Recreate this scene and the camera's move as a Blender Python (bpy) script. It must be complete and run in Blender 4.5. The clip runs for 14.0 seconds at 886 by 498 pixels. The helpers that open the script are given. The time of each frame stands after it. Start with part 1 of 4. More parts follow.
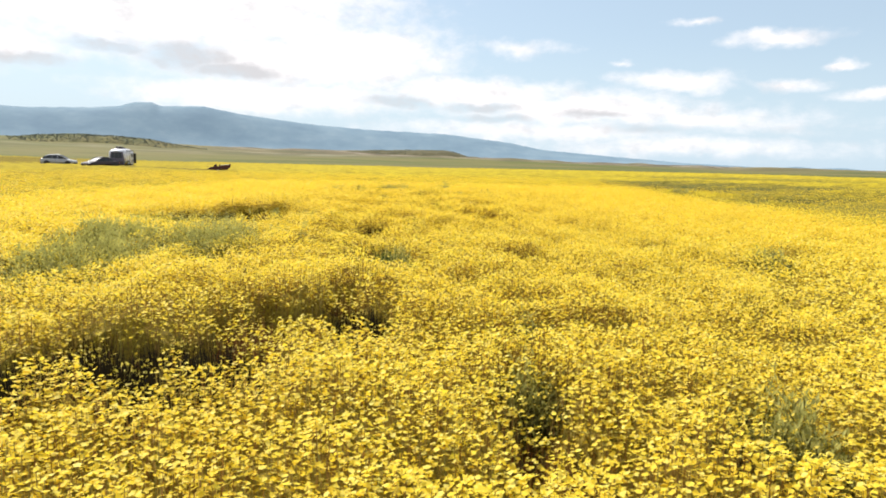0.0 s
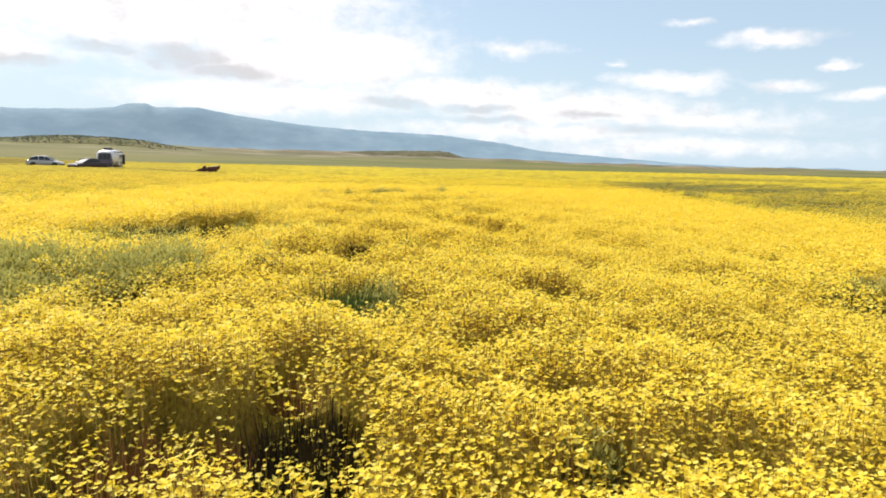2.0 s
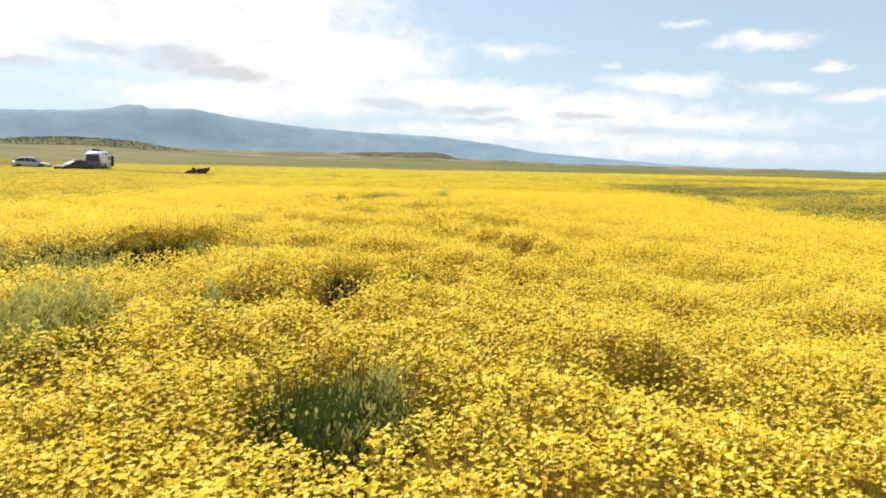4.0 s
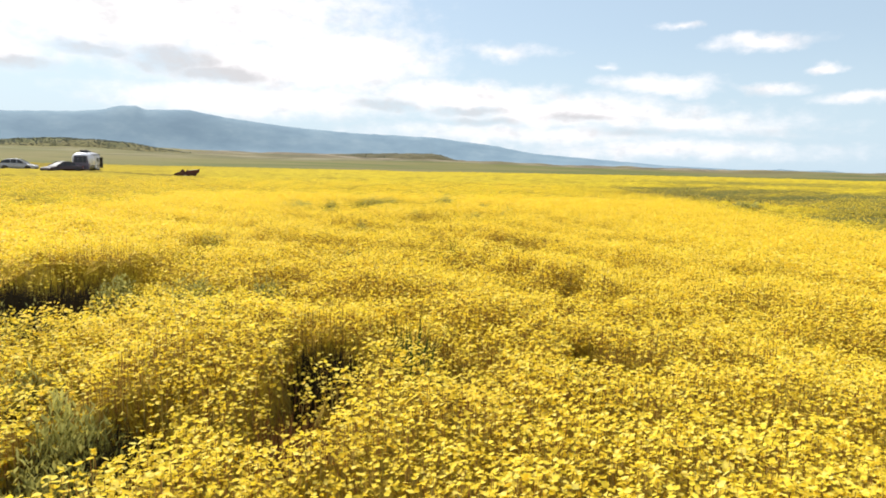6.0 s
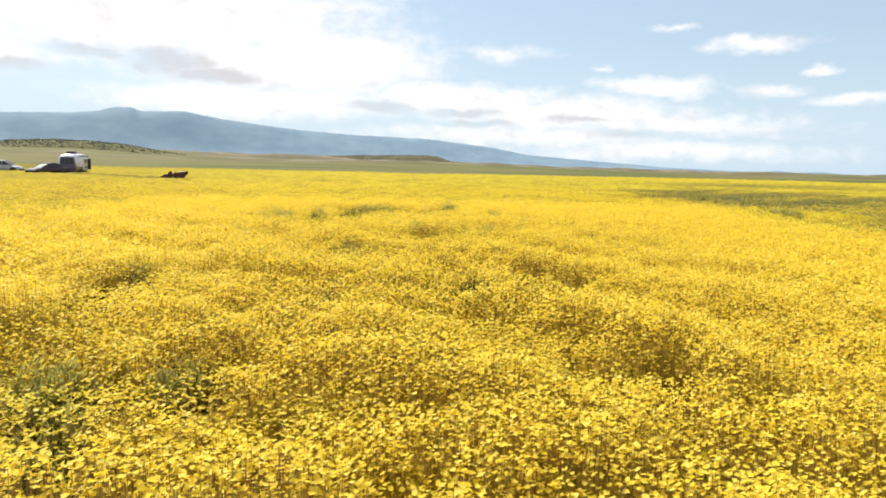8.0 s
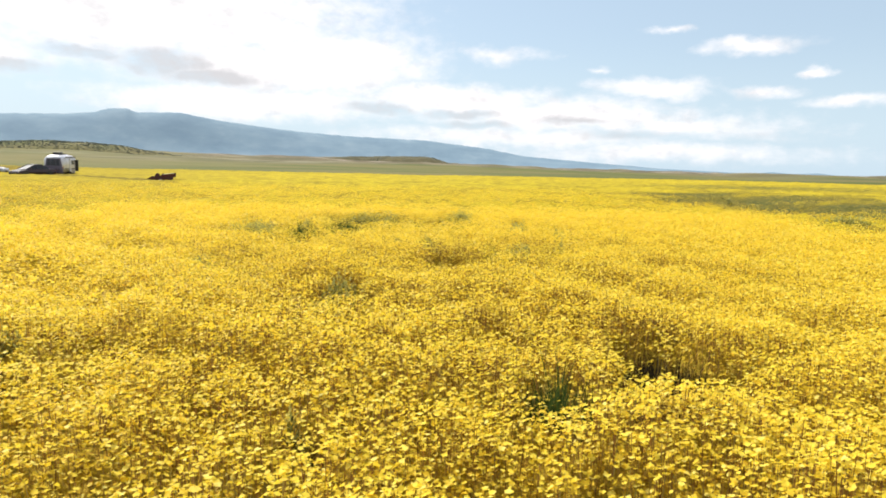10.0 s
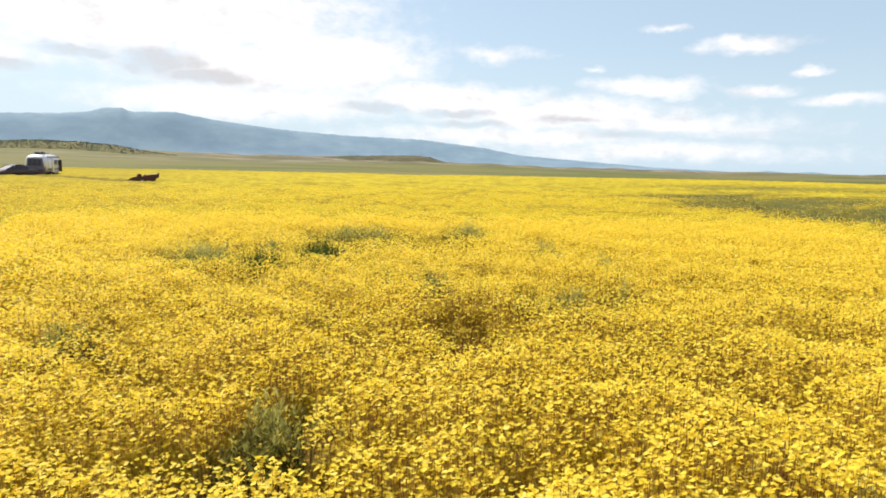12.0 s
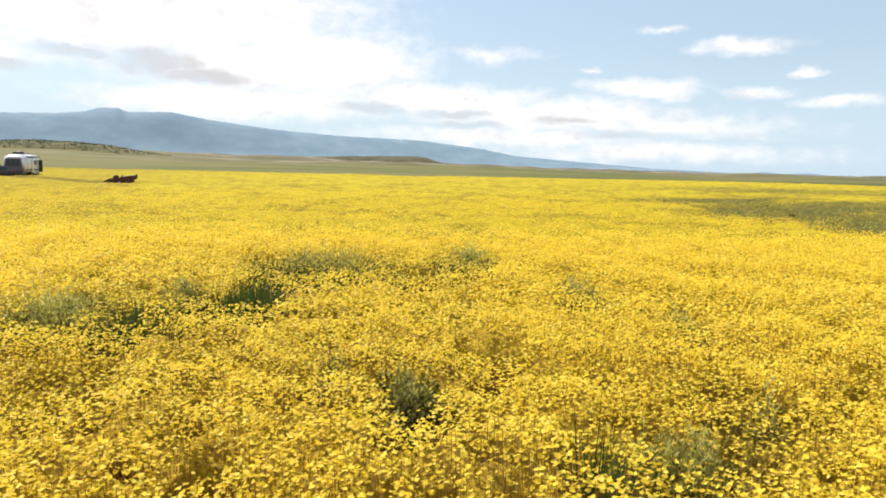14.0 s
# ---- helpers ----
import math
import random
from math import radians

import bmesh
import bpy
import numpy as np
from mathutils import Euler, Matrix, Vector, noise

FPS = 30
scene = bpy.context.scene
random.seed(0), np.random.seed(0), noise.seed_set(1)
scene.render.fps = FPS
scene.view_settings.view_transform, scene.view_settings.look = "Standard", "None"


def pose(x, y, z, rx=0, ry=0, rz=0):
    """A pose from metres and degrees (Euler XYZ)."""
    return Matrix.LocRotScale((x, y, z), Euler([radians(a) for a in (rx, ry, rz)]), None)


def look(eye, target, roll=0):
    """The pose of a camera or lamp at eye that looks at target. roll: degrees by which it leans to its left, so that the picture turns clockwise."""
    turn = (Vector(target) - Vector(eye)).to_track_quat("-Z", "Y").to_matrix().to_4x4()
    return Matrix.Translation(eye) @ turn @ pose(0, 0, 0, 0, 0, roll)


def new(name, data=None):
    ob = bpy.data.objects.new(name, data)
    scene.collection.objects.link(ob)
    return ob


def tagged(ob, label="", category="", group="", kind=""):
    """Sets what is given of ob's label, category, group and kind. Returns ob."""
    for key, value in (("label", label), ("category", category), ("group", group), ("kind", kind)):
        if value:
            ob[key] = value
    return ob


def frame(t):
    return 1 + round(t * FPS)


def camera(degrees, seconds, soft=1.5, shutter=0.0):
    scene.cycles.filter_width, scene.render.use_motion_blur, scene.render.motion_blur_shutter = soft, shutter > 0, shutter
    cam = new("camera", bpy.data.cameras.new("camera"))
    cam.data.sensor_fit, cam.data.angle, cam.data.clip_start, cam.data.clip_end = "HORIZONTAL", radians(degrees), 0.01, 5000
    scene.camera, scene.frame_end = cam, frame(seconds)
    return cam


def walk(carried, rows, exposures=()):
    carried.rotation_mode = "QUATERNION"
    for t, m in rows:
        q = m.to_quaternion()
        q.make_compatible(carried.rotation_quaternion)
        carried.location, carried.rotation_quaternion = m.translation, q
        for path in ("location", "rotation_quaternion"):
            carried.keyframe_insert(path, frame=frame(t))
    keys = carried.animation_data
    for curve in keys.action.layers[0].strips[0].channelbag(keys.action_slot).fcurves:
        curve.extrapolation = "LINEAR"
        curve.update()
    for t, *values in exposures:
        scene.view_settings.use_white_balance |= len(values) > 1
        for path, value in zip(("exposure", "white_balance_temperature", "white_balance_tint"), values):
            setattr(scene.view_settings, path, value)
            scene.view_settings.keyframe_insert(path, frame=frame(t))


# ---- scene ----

# light and exposure
EXPO = 0.35
SUN, SKY, CLOUD = 4.8, 0.10, 9.0

# ======================= camera =======================
cam = camera(66.0, 14.0, soft=1.8)


def row(t, x, y, z, yaw, pitch, roll):
    return t, pose(x, y, z, 0, 0, yaw) @ pose(0, 0, 0, 90 + pitch) @ pose(0, 0, 0, 0, 0, roll)


walk(cam, [
    row(0.0, 0.000, 0.000, 1.363, 0.00, -7.57, 1.51),
    row(0.5, -0.014, 0.439, 1.369, -0.07, -7.56, 1.47),
    row(1.0, -0.026, 0.880, 1.373, -0.16, -7.54, 1.44),
    row(1.5, -0.035, 1.328, 1.372, -0.26, -7.52, 1.42),
    row(2.0, -0.048, 1.798, 1.370, -0.38, -7.50, 1.41),
    row(2.5, -0.074, 2.306, 1.366, -0.47, -7.47, 1.41),
    row(3.0, -0.112, 2.838, 1.362, -0.56, -7.44, 1.41),
    row(3.5, -0.163, 3.378, 1.361, -0.65, -7.41, 1.41),
    row(4.0, -0.225, 3.909, 1.364, -0.74, -7.37, 1.40),
    row(4.5, -0.293, 4.421, 1.371, -0.83, -7.32, 1.40),
    row(5.0, -0.349, 4.938, 1.381, -0.92, -7.29, 1.39),
    row(5.5, -0.375, 5.483, 1.392, -0.98, -7.28, 1.39),
    row(6.0, -0.382, 6.042, 1.400, -1.05, -7.27, 1.39),
    row(6.5, -0.385, 6.598, 1.401, -1.14, -7.24, 1.40),
    row(7.0, -0.401, 7.144, 1.400, -1.24, -7.19, 1.41),
    row(7.5, -0.445, 7.682, 1.401, -1.31, -7.16, 1.41),
    row(8.0, -0.507, 8.240, 1.400, -1.37, -7.13, 1.40),
    row(8.5, -0.577, 8.843, 1.396, -1.43, -7.09, 1.39),
    row(9.0, -0.647, 9.484, 1.391, -1.50, -7.06, 1.39),
    row(9.5, -0.711, 10.149, 1.388, -1.57, -7.02, 1.39),
    row(10.0, -0.764, 10.820, 1.392, -1.65, -7.01, 1.39),
    row(10.5, -0.801, 11.489, 1.405, -1.74, -7.03, 1.38),
    row(11.0, -0.824, 12.172, 1.420, -1.82, -7.05, 1.37),
    row(11.5, -0.837, 12.885, 1.432, -1.91, -7.07, 1.35),
    row(12.0, -0.829, 13.614, 1.442, -1.98, -7.07, 1.33),
    row(12.5, -0.797, 14.347, 1.450, -2.05, -7.07, 1.34),
    row(13.0, -0.752, 15.083, 1.457, -2.11, -7.05, 1.35),
    row(13.5, -0.710, 15.824, 1.465, -2.19, -7.03, 1.38),
    row(14.0, -0.670, 16.569, 1.473, -2.27, -7.01, 1.41),
], exposures=[(0.0, EXPO)])

# ======================= sky and sun =======================
SUN_AZ, SUN_EL = -42.0, 46.0      # degrees, clockwise from +y, and up

world = bpy.data.worlds.new("sky")
scene.world = world
world.use_nodes = True
wn, wl = world.node_tree.nodes, world.node_tree.links
wn.clear()


def wmath(op, a, b=None, c=None):
    n = wn.new("ShaderNodeMath")
    n.operation = op
    for i, v in enumerate((a, b, c)):
        if v is None:
            continue
        if isinstance(v, (int, float)):
            n.inputs[i].default_value = v
        else:
            wl.new(v, n.inputs[i])
    return n.outputs[0]


def wnoise(vec, scale, detail, rough=0.55):
    n = wn.new("ShaderNodeTexNoise")
    n.inputs["Scale"].default_value, n.inputs["Detail"].default_value = scale, detail
    n.inputs["Roughness"].default_value = rough
    wl.new(vec, n.inputs["Vector"])
    return n


def wmap(v, a, b):
    n = wn.new("ShaderNodeMapRange")
    n.interpolation_type = "SMOOTHSTEP"
    n.inputs["From Min"].default_value, n.inputs["From Max"].default_value = a, b
    wl.new(v, n.inputs["Value"])
    return n.outputs[0]


sky = wn.new("ShaderNodeTexSky")
sky.sky_type = "NISHITA"
sky.sun_disc = False
sky.sun_elevation, sky.sun_rotation = radians(SUN_EL), radians(SUN_AZ)
sky.altitude, sky.air_density, sky.dust_density, sky.ozone_density = 600, 1.0, 1.6, 1.0
coord = wn.new("ShaderNodeTexCoord")
sep = wn.new("ShaderNodeSeparateXYZ")
wl.new(coord.outputs["Generated"], sep.inputs[0])
az = wmath("MULTIPLY", wmath("ARCTAN2", sep.outputs[0], sep.outputs[1]), 57.2958)
el = wmath("MULTIPLY", wmath("ARCSINE", sep.outputs[2]), 57.2958)
flat = wn.new("ShaderNodeCombineXYZ")
wl.new(az, flat.inputs[0])
wl.new(wmath("MULTIPLY", el, 1.7), flat.inputs[1])
# ragged edges: the sky's plan is pushed about by noise before the clouds are laid out on it
push = wn.new("ShaderNodeVectorMath")
push.operation = "MULTIPLY_ADD"
wl.new(wnoise(flat.outputs[0], 0.22, 5).outputs["Color"], push.inputs[0])
push.inputs[1].default_value, push.inputs[2].default_value = (5.0, 3.4, 0), (-2.5, -1.7, 0)
plan = wn.new("ShaderNodeVectorMath")
plan.operation = "ADD"
wl.new(push.outputs[0], plan.inputs[0])
wl.new(flat.outputs[0], plan.inputs[1])
fine = wnoise(flat.outputs[0], 0.55, 6, 0.6).outputs["Fac"]


def bank(clouds):
    """The strongest of several soft ovals: azimuth, elevation, half width and half height in degrees, strength."""
    total = None
    for a, e, ra, re, s in clouds:
        sub = wn.new("ShaderNodeVectorMath")
        sub.operation = "SUBTRACT"
        wl.new(plan.outputs[0], sub.inputs[0])
        sub.inputs[1].default_value = (a, e * 1.7, 0)
        mul = wn.new("ShaderNodeVectorMath")
        mul.operation = "MULTIPLY"
        wl.new(sub.outputs[0], mul.inputs[0])
        mul.inputs[1].default_value = (1 / ra, 1 / (re * 1.7), 0)
        length = wn.new("ShaderNodeVectorMath")
        length.operation = "LENGTH"
        wl.new(mul.outputs[0], length.inputs[0])
        v = wmath("MULTIPLY", wmath("SUBTRACT", 1.35, length.outputs["Value"]), s)
        total = v if total is None else wmath("MAXIMUM", total, v)
    return total


white = bank([(-22, 11.5, 18, 4.6, 1.0), (-8, 8.0, 9, 3.0, 0.95), (-33, 7.0, 6, 1.6, 0.8), (6, 9.0, 3.6, 0.7, 0.55),
              (-14, 4.6, 12, 1.6, 0.9), (2, 5.4, 9, 1.3, 0.9), (18, 6.4, 5.0, 0.8, 0.75), (11, 4.2, 12, 1.5, 0.85),
              (20, 3.4, 10, 1.2, 0.6), (24.8, 9.2, 3.8, 0.65, 0.8), (19.2, 10.7, 1.7, 0.32, 0.6), (29.5, 7.4, 1.5, 0.4, 0.8),
              (26.5, 6.1, 3.0, 0.45, 0.6), (31.5, 5.3, 3.0, 0.5, 0.7), (13.9, 7.9, 1.2, 0.35, 0.5), (-13, 7.2, 12, 2.2, 0.9), (8, 2.4, 16, 1.0, 0.6), (19, 1.4, 15, 1.0, 0.55)])
# the rest of the dome, out of view: broken fair-weather cloud
dome = wnoise(coord.outputs["Generated"], 3.2, 5).outputs["Fac"]
high = wmath("MULTIPLY", wmap(el, 13.5, 20.0), wmap(dome, 0.48, 0.62))
aside = wmath("MULTIPLY", wmap(wmath("ABSOLUTE", az), 36.0, 48.0), wmap(dome, 0.48, 0.62))
cover = wmap(wmath("ADD", white, wmath("MULTIPLY", wmath("SUBTRACT", fine, 0.5), 0.9)), 0.02, 0.95)
cover = wmath("MAXIMUM", cover, wmath("MAXIMUM", high, aside))
grey = bank([(-31, 6.0, 4.0, 0.7, 0.9), (-26.0, 7.6, 3.0, 0.5, 0.9), (-20.5, 7.3, 3.6, 1.2, 1.0), (-17, 6.4, 4.2, 0.7, 0.9),
             (-4.2, 4.5, 3.4, 0.6, 0.9), (2.8, 4.2, 3.0, 0.45, 0.8), (4.0, 3.3, 3.2, 0.45, 0.8), (11.9, 3.8, 3.4, 0.45, 0.7),
             (16.4, 2.6, 4.2, 0.45, 0.7)])
shade = wmap(wmath("ADD", grey, wmath("MULTIPLY", wmath("SUBTRACT", fine, 0.5), 0.9)), 0.05, 0.85)
mottle = wmath("MULTIPLY", wmap(wnoise(flat.outputs[0], 0.34, 5, 0.6).outputs["Fac"], 0.48, 0.72), 0.55)
shade = wmath("MAXIMUM", shade, mottle)
tone = wn.new("ShaderNodeMix")
tone.data_type = "RGBA"
tone.inputs[6].default_value = (CLOUD, CLOUD * 0.97, CLOUD * 0.98, 1)
tone.inputs[7].default_value = (CLOUD * 0.655, CLOUD * 0.65, CLOUD * 0.67, 1)
wl.new(shade, tone.inputs[0])
both = wn.new("ShaderNodeMix")
both.data_type = "RGBA"
wl.new(cover, both.inputs[0])
wl.new(tone.outputs[2], both.inputs[7])
# pale haze, thickest near the horizon
haze = wn.new("ShaderNodeMix")
haze.data_type = "RGBA"
wl.new(wmath("ADD", 0.55, wmath("MULTIPLY", wmath("SUBTRACT", 1.0, wmap(el, 0.0, 11.0)), 0.35)), haze.inputs[0])
wl.new(sky.outputs[0], haze.inputs[6])
haze.inputs[7].default_value = (CLOUD * 0.585, CLOUD * 0.73, CLOUD * 0.845, 1)
wl.new(haze.outputs[2], both.inputs[6])
back = wn.new("ShaderNodeBackground")
back.inputs["Strength"].default_value = SKY
wl.new(both.outputs[2], back.inputs["Color"])
wout = wn.new("ShaderNodeOutputWorld")
wl.new(back.outputs[0], wout.inputs[0])

sun = new("sun", bpy.data.lights.new("sun", "SUN"))
sun.data.energy, sun.data.angle, sun.data.color = SUN, radians(0.6), (1.0, 0.95, 0.87)
a, e = radians(SUN_AZ), radians(SUN_EL)
sun.matrix_world = look((math.sin(a) * math.cos(e) * 60, math.cos(a) * math.cos(e) * 60, math.sin(e) * 60), (0, 0, 0))

# ======================= materials =======================


class Mat:
    """A node material with a Principled shader, and short calls to add nodes."""

    def __init__(self, name, rough=0.6, metal=0.0):
        self.m = bpy.data.materials.new(name)
        self.m.use_nodes = True
        self.n, self.l = self.m.node_tree.nodes, self.m.node_tree.links
        self.p = self.n["Principled BSDF"]
        self.p.inputs["Specular IOR Level"].default_value = 0.5 if metal or rough < 0.45 else 0.15
        self.p.inputs["Roughness"].default_value, self.p.inputs["Metallic"].default_value = rough, metal
        self.co = None

    def where(self, world_space=False):
        if self.co is None:
            node = self.n.new("ShaderNodeNewGeometry" if world_space else "ShaderNodeTexCoord")
            self.co = node.outputs["Position" if world_space else "Object"]
        return self.co

    def noise(self, scale, detail=4, rough=0.55, world_space=True):
        t = self.n.new("ShaderNodeTexNoise")
        t.inputs["Scale"].default_value, t.inputs["Detail"].default_value = scale, detail
        t.inputs["Roughness"].default_value = rough
        self.l.new(self.where(world_space), t.inputs["Vector"])
        return t.outputs["Fac"]

    def attr(self, name):
        t = self.n.new("ShaderNodeAttribute")
        t.attribute_name = name
        return t.outputs["Fac"]

    def ramp(self, fac, *stops):
        t = self.n.new("ShaderNodeValToRGB")
        while len(t.color_ramp.elements) < len(stops):
            t.color_ramp.elements.new(0.5)
        for s, (pos, col) in zip(t.color_ramp.elements, stops):
            s.position, s.color = pos, (*col, 1)
        self.l.new(fac, t.inputs[0])
        return t.outputs[0]

    def mix(self, fac, a, b, blend="MIX"):
        t = self.n.new("ShaderNodeMix")
        t.data_type, t.blend_type = "RGBA", blend
        for i, v in ((0, fac), (6, a), (7, b)):
            if isinstance(v, (int, float)):
                t.inputs[i].default_value = v
            elif isinstance(v, tuple):
                t.inputs[i].default_value = (*v, 1)
            else:
                self.l.new(v, t.inputs[i])
        return t.outputs[2]

    def math(self, op, a, b):
        t = self.n.new("ShaderNodeMath")
        t.operation = op
        for i, v in ((0, a), (1, b)):
            if isinstance(v, (int, float)):
                t.inputs[i].default_value = v
            else:
                self.l.new(v, t.inputs[i])
        return t.outputs[0]

    def colour(self, c):
        if isinstance(c, tuple):
            self.p.inputs["Base Color"].default_value = (*c, 1)
        else:
            self.l.new(c, self.p.inputs["Base Color"])
        return self

    def bump(self, height, strength, distance):
        t = self.n.new("ShaderNodeBump")
        t.inputs["Strength"].default_value, t.inputs["Distance"].default_value = strength, distance
        self.l.new(height, t.inputs["Height"])
        self.l.new(t.outputs[0], self.p.inputs["Normal"])
        return self

    def thin(self, c, share):
        """Light shines through, as through a petal or a leaf."""
        t, s = self.n.new("ShaderNodeBsdfTranslucent"), self.n.new("ShaderNodeMixShader")
        if isinstance(c, tuple):
            t.inputs[0].default_value = (*c, 1)
        else:
            self.l.new(c, t.inputs[0])
        s.inputs[0].default_value = share
        self.l.new(self.p.outputs[0], s.inputs[1])
        self.l.new(t.outputs[0], s.inputs[2])
        self.l.new(s.outputs[0], self.n["Material Output"].inputs[0])
        return self


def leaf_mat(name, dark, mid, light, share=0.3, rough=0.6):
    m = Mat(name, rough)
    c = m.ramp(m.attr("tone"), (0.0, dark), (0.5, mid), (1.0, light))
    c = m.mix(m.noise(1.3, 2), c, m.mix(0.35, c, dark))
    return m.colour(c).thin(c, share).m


def petal_mat():
    m = Mat("petal_yellow", 0.55)
    c = m.ramp(m.attr("tone"), (0.0, (0.66, 0.45, 0.03)), (0.3, (0.87, 0.66, 0.045)), (0.8, (0.93, 0.775, 0.08)), (1.0, (0.94, 0.84, 0.22)))
    c = m.mix(m.math("MULTIPLY", m.noise(1.1, 4), 0.48), c, (0.79, 0.55, 0.05))
    return m.colour(c).thin(c, 0.42).m


PETAL = petal_mat()
STEM = leaf_mat("flower_stem", (0.20, 0.09, 0.035), (0.33, 0.21, 0.055), (0.34, 0.34, 0.09), 0.35)
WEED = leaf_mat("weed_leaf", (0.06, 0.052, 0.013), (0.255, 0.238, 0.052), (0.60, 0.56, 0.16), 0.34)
# blackish herb stalks, darkened further: the deep hollows' shade is put into them
STALK = leaf_mat("shade_dark_stalk", (0.03, 0.022, 0.010), (0.07, 0.052, 0.02), (0.12, 0.12, 0.045), 0.2)
GRASS = leaf_mat("grass_blade", (0.06, 0.09, 0.02), (0.14, 0.215, 0.04), (0.32, 0.39, 0.10), 0.4)


def soil_mat():
    m = Mat("meadow_soil", 0.95)
    c = m.ramp(m.noise(9, 6), (0.3, (0.05, 0.033, 0.017)), (0.55, (0.10, 0.066, 0.032)), (0.8, (0.12, 0.105, 0.045)))
    # beyond the flowers the plain is short green and dry grass
    plain = m.ramp(m.noise(0.011, 6), (0.34, (0.055, 0.075, 0.015)), (0.46, (0.112, 0.12, 0.03)), (0.57, (0.175, 0.145, 0.052)), (0.68, (0.07, 0.085, 0.02)))
    plain = m.mix(m.math("MULTIPLY", m.noise(0.12, 4), 0.5), plain, (0.125, 0.115, 0.03))
    plain = m.mix(m.attr("dry"), plain, m.ramp(m.noise(0.02, 5), (0.36, (0.085, 0.07, 0.042)), (0.5, (0.145, 0.115, 0.072)), (0.62, (0.29, 0.24, 0.17))))
    return m.colour(m.mix(m.attr("plain"), c, plain)).bump(m.noise(14, 5), 0.6, 0.03).m


def canopy_mat():
    m = Mat("flower_canopy", 0.95)
    m.p.inputs["Specular IOR Level"].default_value = 0.04
    bloom = m.ramp(m.noise(14, 4, 0.7), (0.28, (0.28, 0.185, 0.022)), (0.44, (0.455, 0.35, 0.024)), (0.62, (0.54, 0.432, 0.030)), (0.85, (0.60, 0.49, 0.042)))
    bloom = m.mix(m.math("MULTIPLY", m.noise(0.5, 4), 0.3), bloom, (0.43, 0.29, 0.022))
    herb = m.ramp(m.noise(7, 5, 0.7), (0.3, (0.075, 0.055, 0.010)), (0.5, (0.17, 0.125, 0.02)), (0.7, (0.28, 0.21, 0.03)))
    weeds = m.ramp(m.noise(5, 5, 0.7), (0.3, (0.05, 0.05, 0.014)), (0.5, (0.125, 0.12, 0.032)), (0.7, (0.25, 0.21, 0.055)))
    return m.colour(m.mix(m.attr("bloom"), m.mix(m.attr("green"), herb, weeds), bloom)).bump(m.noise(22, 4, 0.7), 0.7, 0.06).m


def under_mat():
    m = Mat("undergrowth", 0.9)
    # strands run upright: the pattern is drawn out along z
    tall = m.n.new("ShaderNodeVectorMath")
    tall.operation = "MULTIPLY"
    m.l.new(m.where(True), tall.inputs[0])
    tall.inputs[1].default_value = (1.4, 1.4, 0.4)
    m.co = tall.outputs[0]
    c = m.ramp(m.noise(45, 4, 0.75), (0.30, (0.20, 0.115, 0.016)), (0.44, (0.43, 0.275, 0.026)), (0.56, (0.66, 0.46, 0.036)), (0.72, (0.80, 0.60, 0.05)))
    herb = m.ramp(m.noise(40, 4, 0.75), (0.30, (0.04, 0.05, 0.02)), (0.55, (0.12, 0.14, 0.045)), (0.75, (0.25, 0.26, 0.09)))
    # bare floor of the gaps, near black: shade between plants put into colour
    shaded = m.ramp(m.noise(50, 4, 0.75), (0.35, (0.022, 0.016, 0.007)), (0.55, (0.06, 0.042, 0.016)), (0.75, (0.11, 0.09, 0.03)))
    return m.colour(m.mix(m.attr("shaded"), m.mix(m.attr("green"), c, herb), shaded)).bump(m.noise(60, 3, 0.7), 1.0, 0.04).m


SOIL, CANOPY, UNDER = soil_mat(), canopy_mat(), under_mat()
rngs = np.random.default_rng(5)

# ======================= the lie of the land =======================


def smooth(v, a, b):
    u = np.clip((v - a) / (b - a), 0, 1)
    return u * u * (3 - 2 * u)


def waves(x, y, size, seed, octaves=3):
    """Cheap smooth noise, about -1 to 1: sums of sines with turned and shifted axes."""
    rng = np.random.default_rng(seed)
    total, amount = 0 * x, 0.0
    for o in range(octaves):
        for _ in range(4):
            ang, ph, k = rng.uniform(0, 6.28), rng.uniform(0, 6.28), rng.uniform(0.75, 1.35) * 6.28 / size * 2**o
            wob = 0.9 * np.sin((x * np.sin(ang + 1.1) - y * np.cos(ang + 0.7)) * k * 0.53 + ph * 2)
            total = total + np.sin((x * np.cos(ang) + y * np.sin(ang)) * k + ph + wob) * 0.6**o
        amount += 0.6**o * 2.0
    return total / amount


def land(x, y):
    """Height of the plain: almost level, dropping a little to the west, then rising in a long fan to the hills."""
    r = np.hypot(x, y)
    a = np.degrees(np.arctan2(x, y))
    fall = np.clip(0.0088 - 0.00018 * a, 0.003, 0.0125)
    near = -fall * np.clip(np.minimum(r, 97) - 15, 0, None)
    rim = np.interp(a, [-180, -60, -33, -26, -16, -8, 0.5, 10, 19, 32, 180], [0.3, 0.8, 0.78, 0.64, 0.42, 0.42, 0.19, -0.06, -0.15, -0.23, -0.2])
    far = 1.36 + 1800 * np.tan(np.radians(rim))
    return near + (far - near) * np.clip((r - 150) / 1650, 0, 1) ** 1.15 + waves(x, y, 260, 3) * 0.006 * np.clip(r - 200, 0, 500)


def depth_seen(x, y):
    """About how near the walk passes in front of a spot, in metres; far for what lies behind its start."""
    side = np.abs(x + 0.4) / 0.66
    d = np.maximum(np.maximum(2.1, side), y - 16.6)
    return np.where(y < np.maximum(side, 2.0) * 0.80 - 0.7 + 0.45 * waves(x, y, 1.6, 19, 3), 40.0, d)


PATCHES = []


def patch(kind, x, y, rx, ry):
    PATCHES.append((kind, x, y, rx, ry))


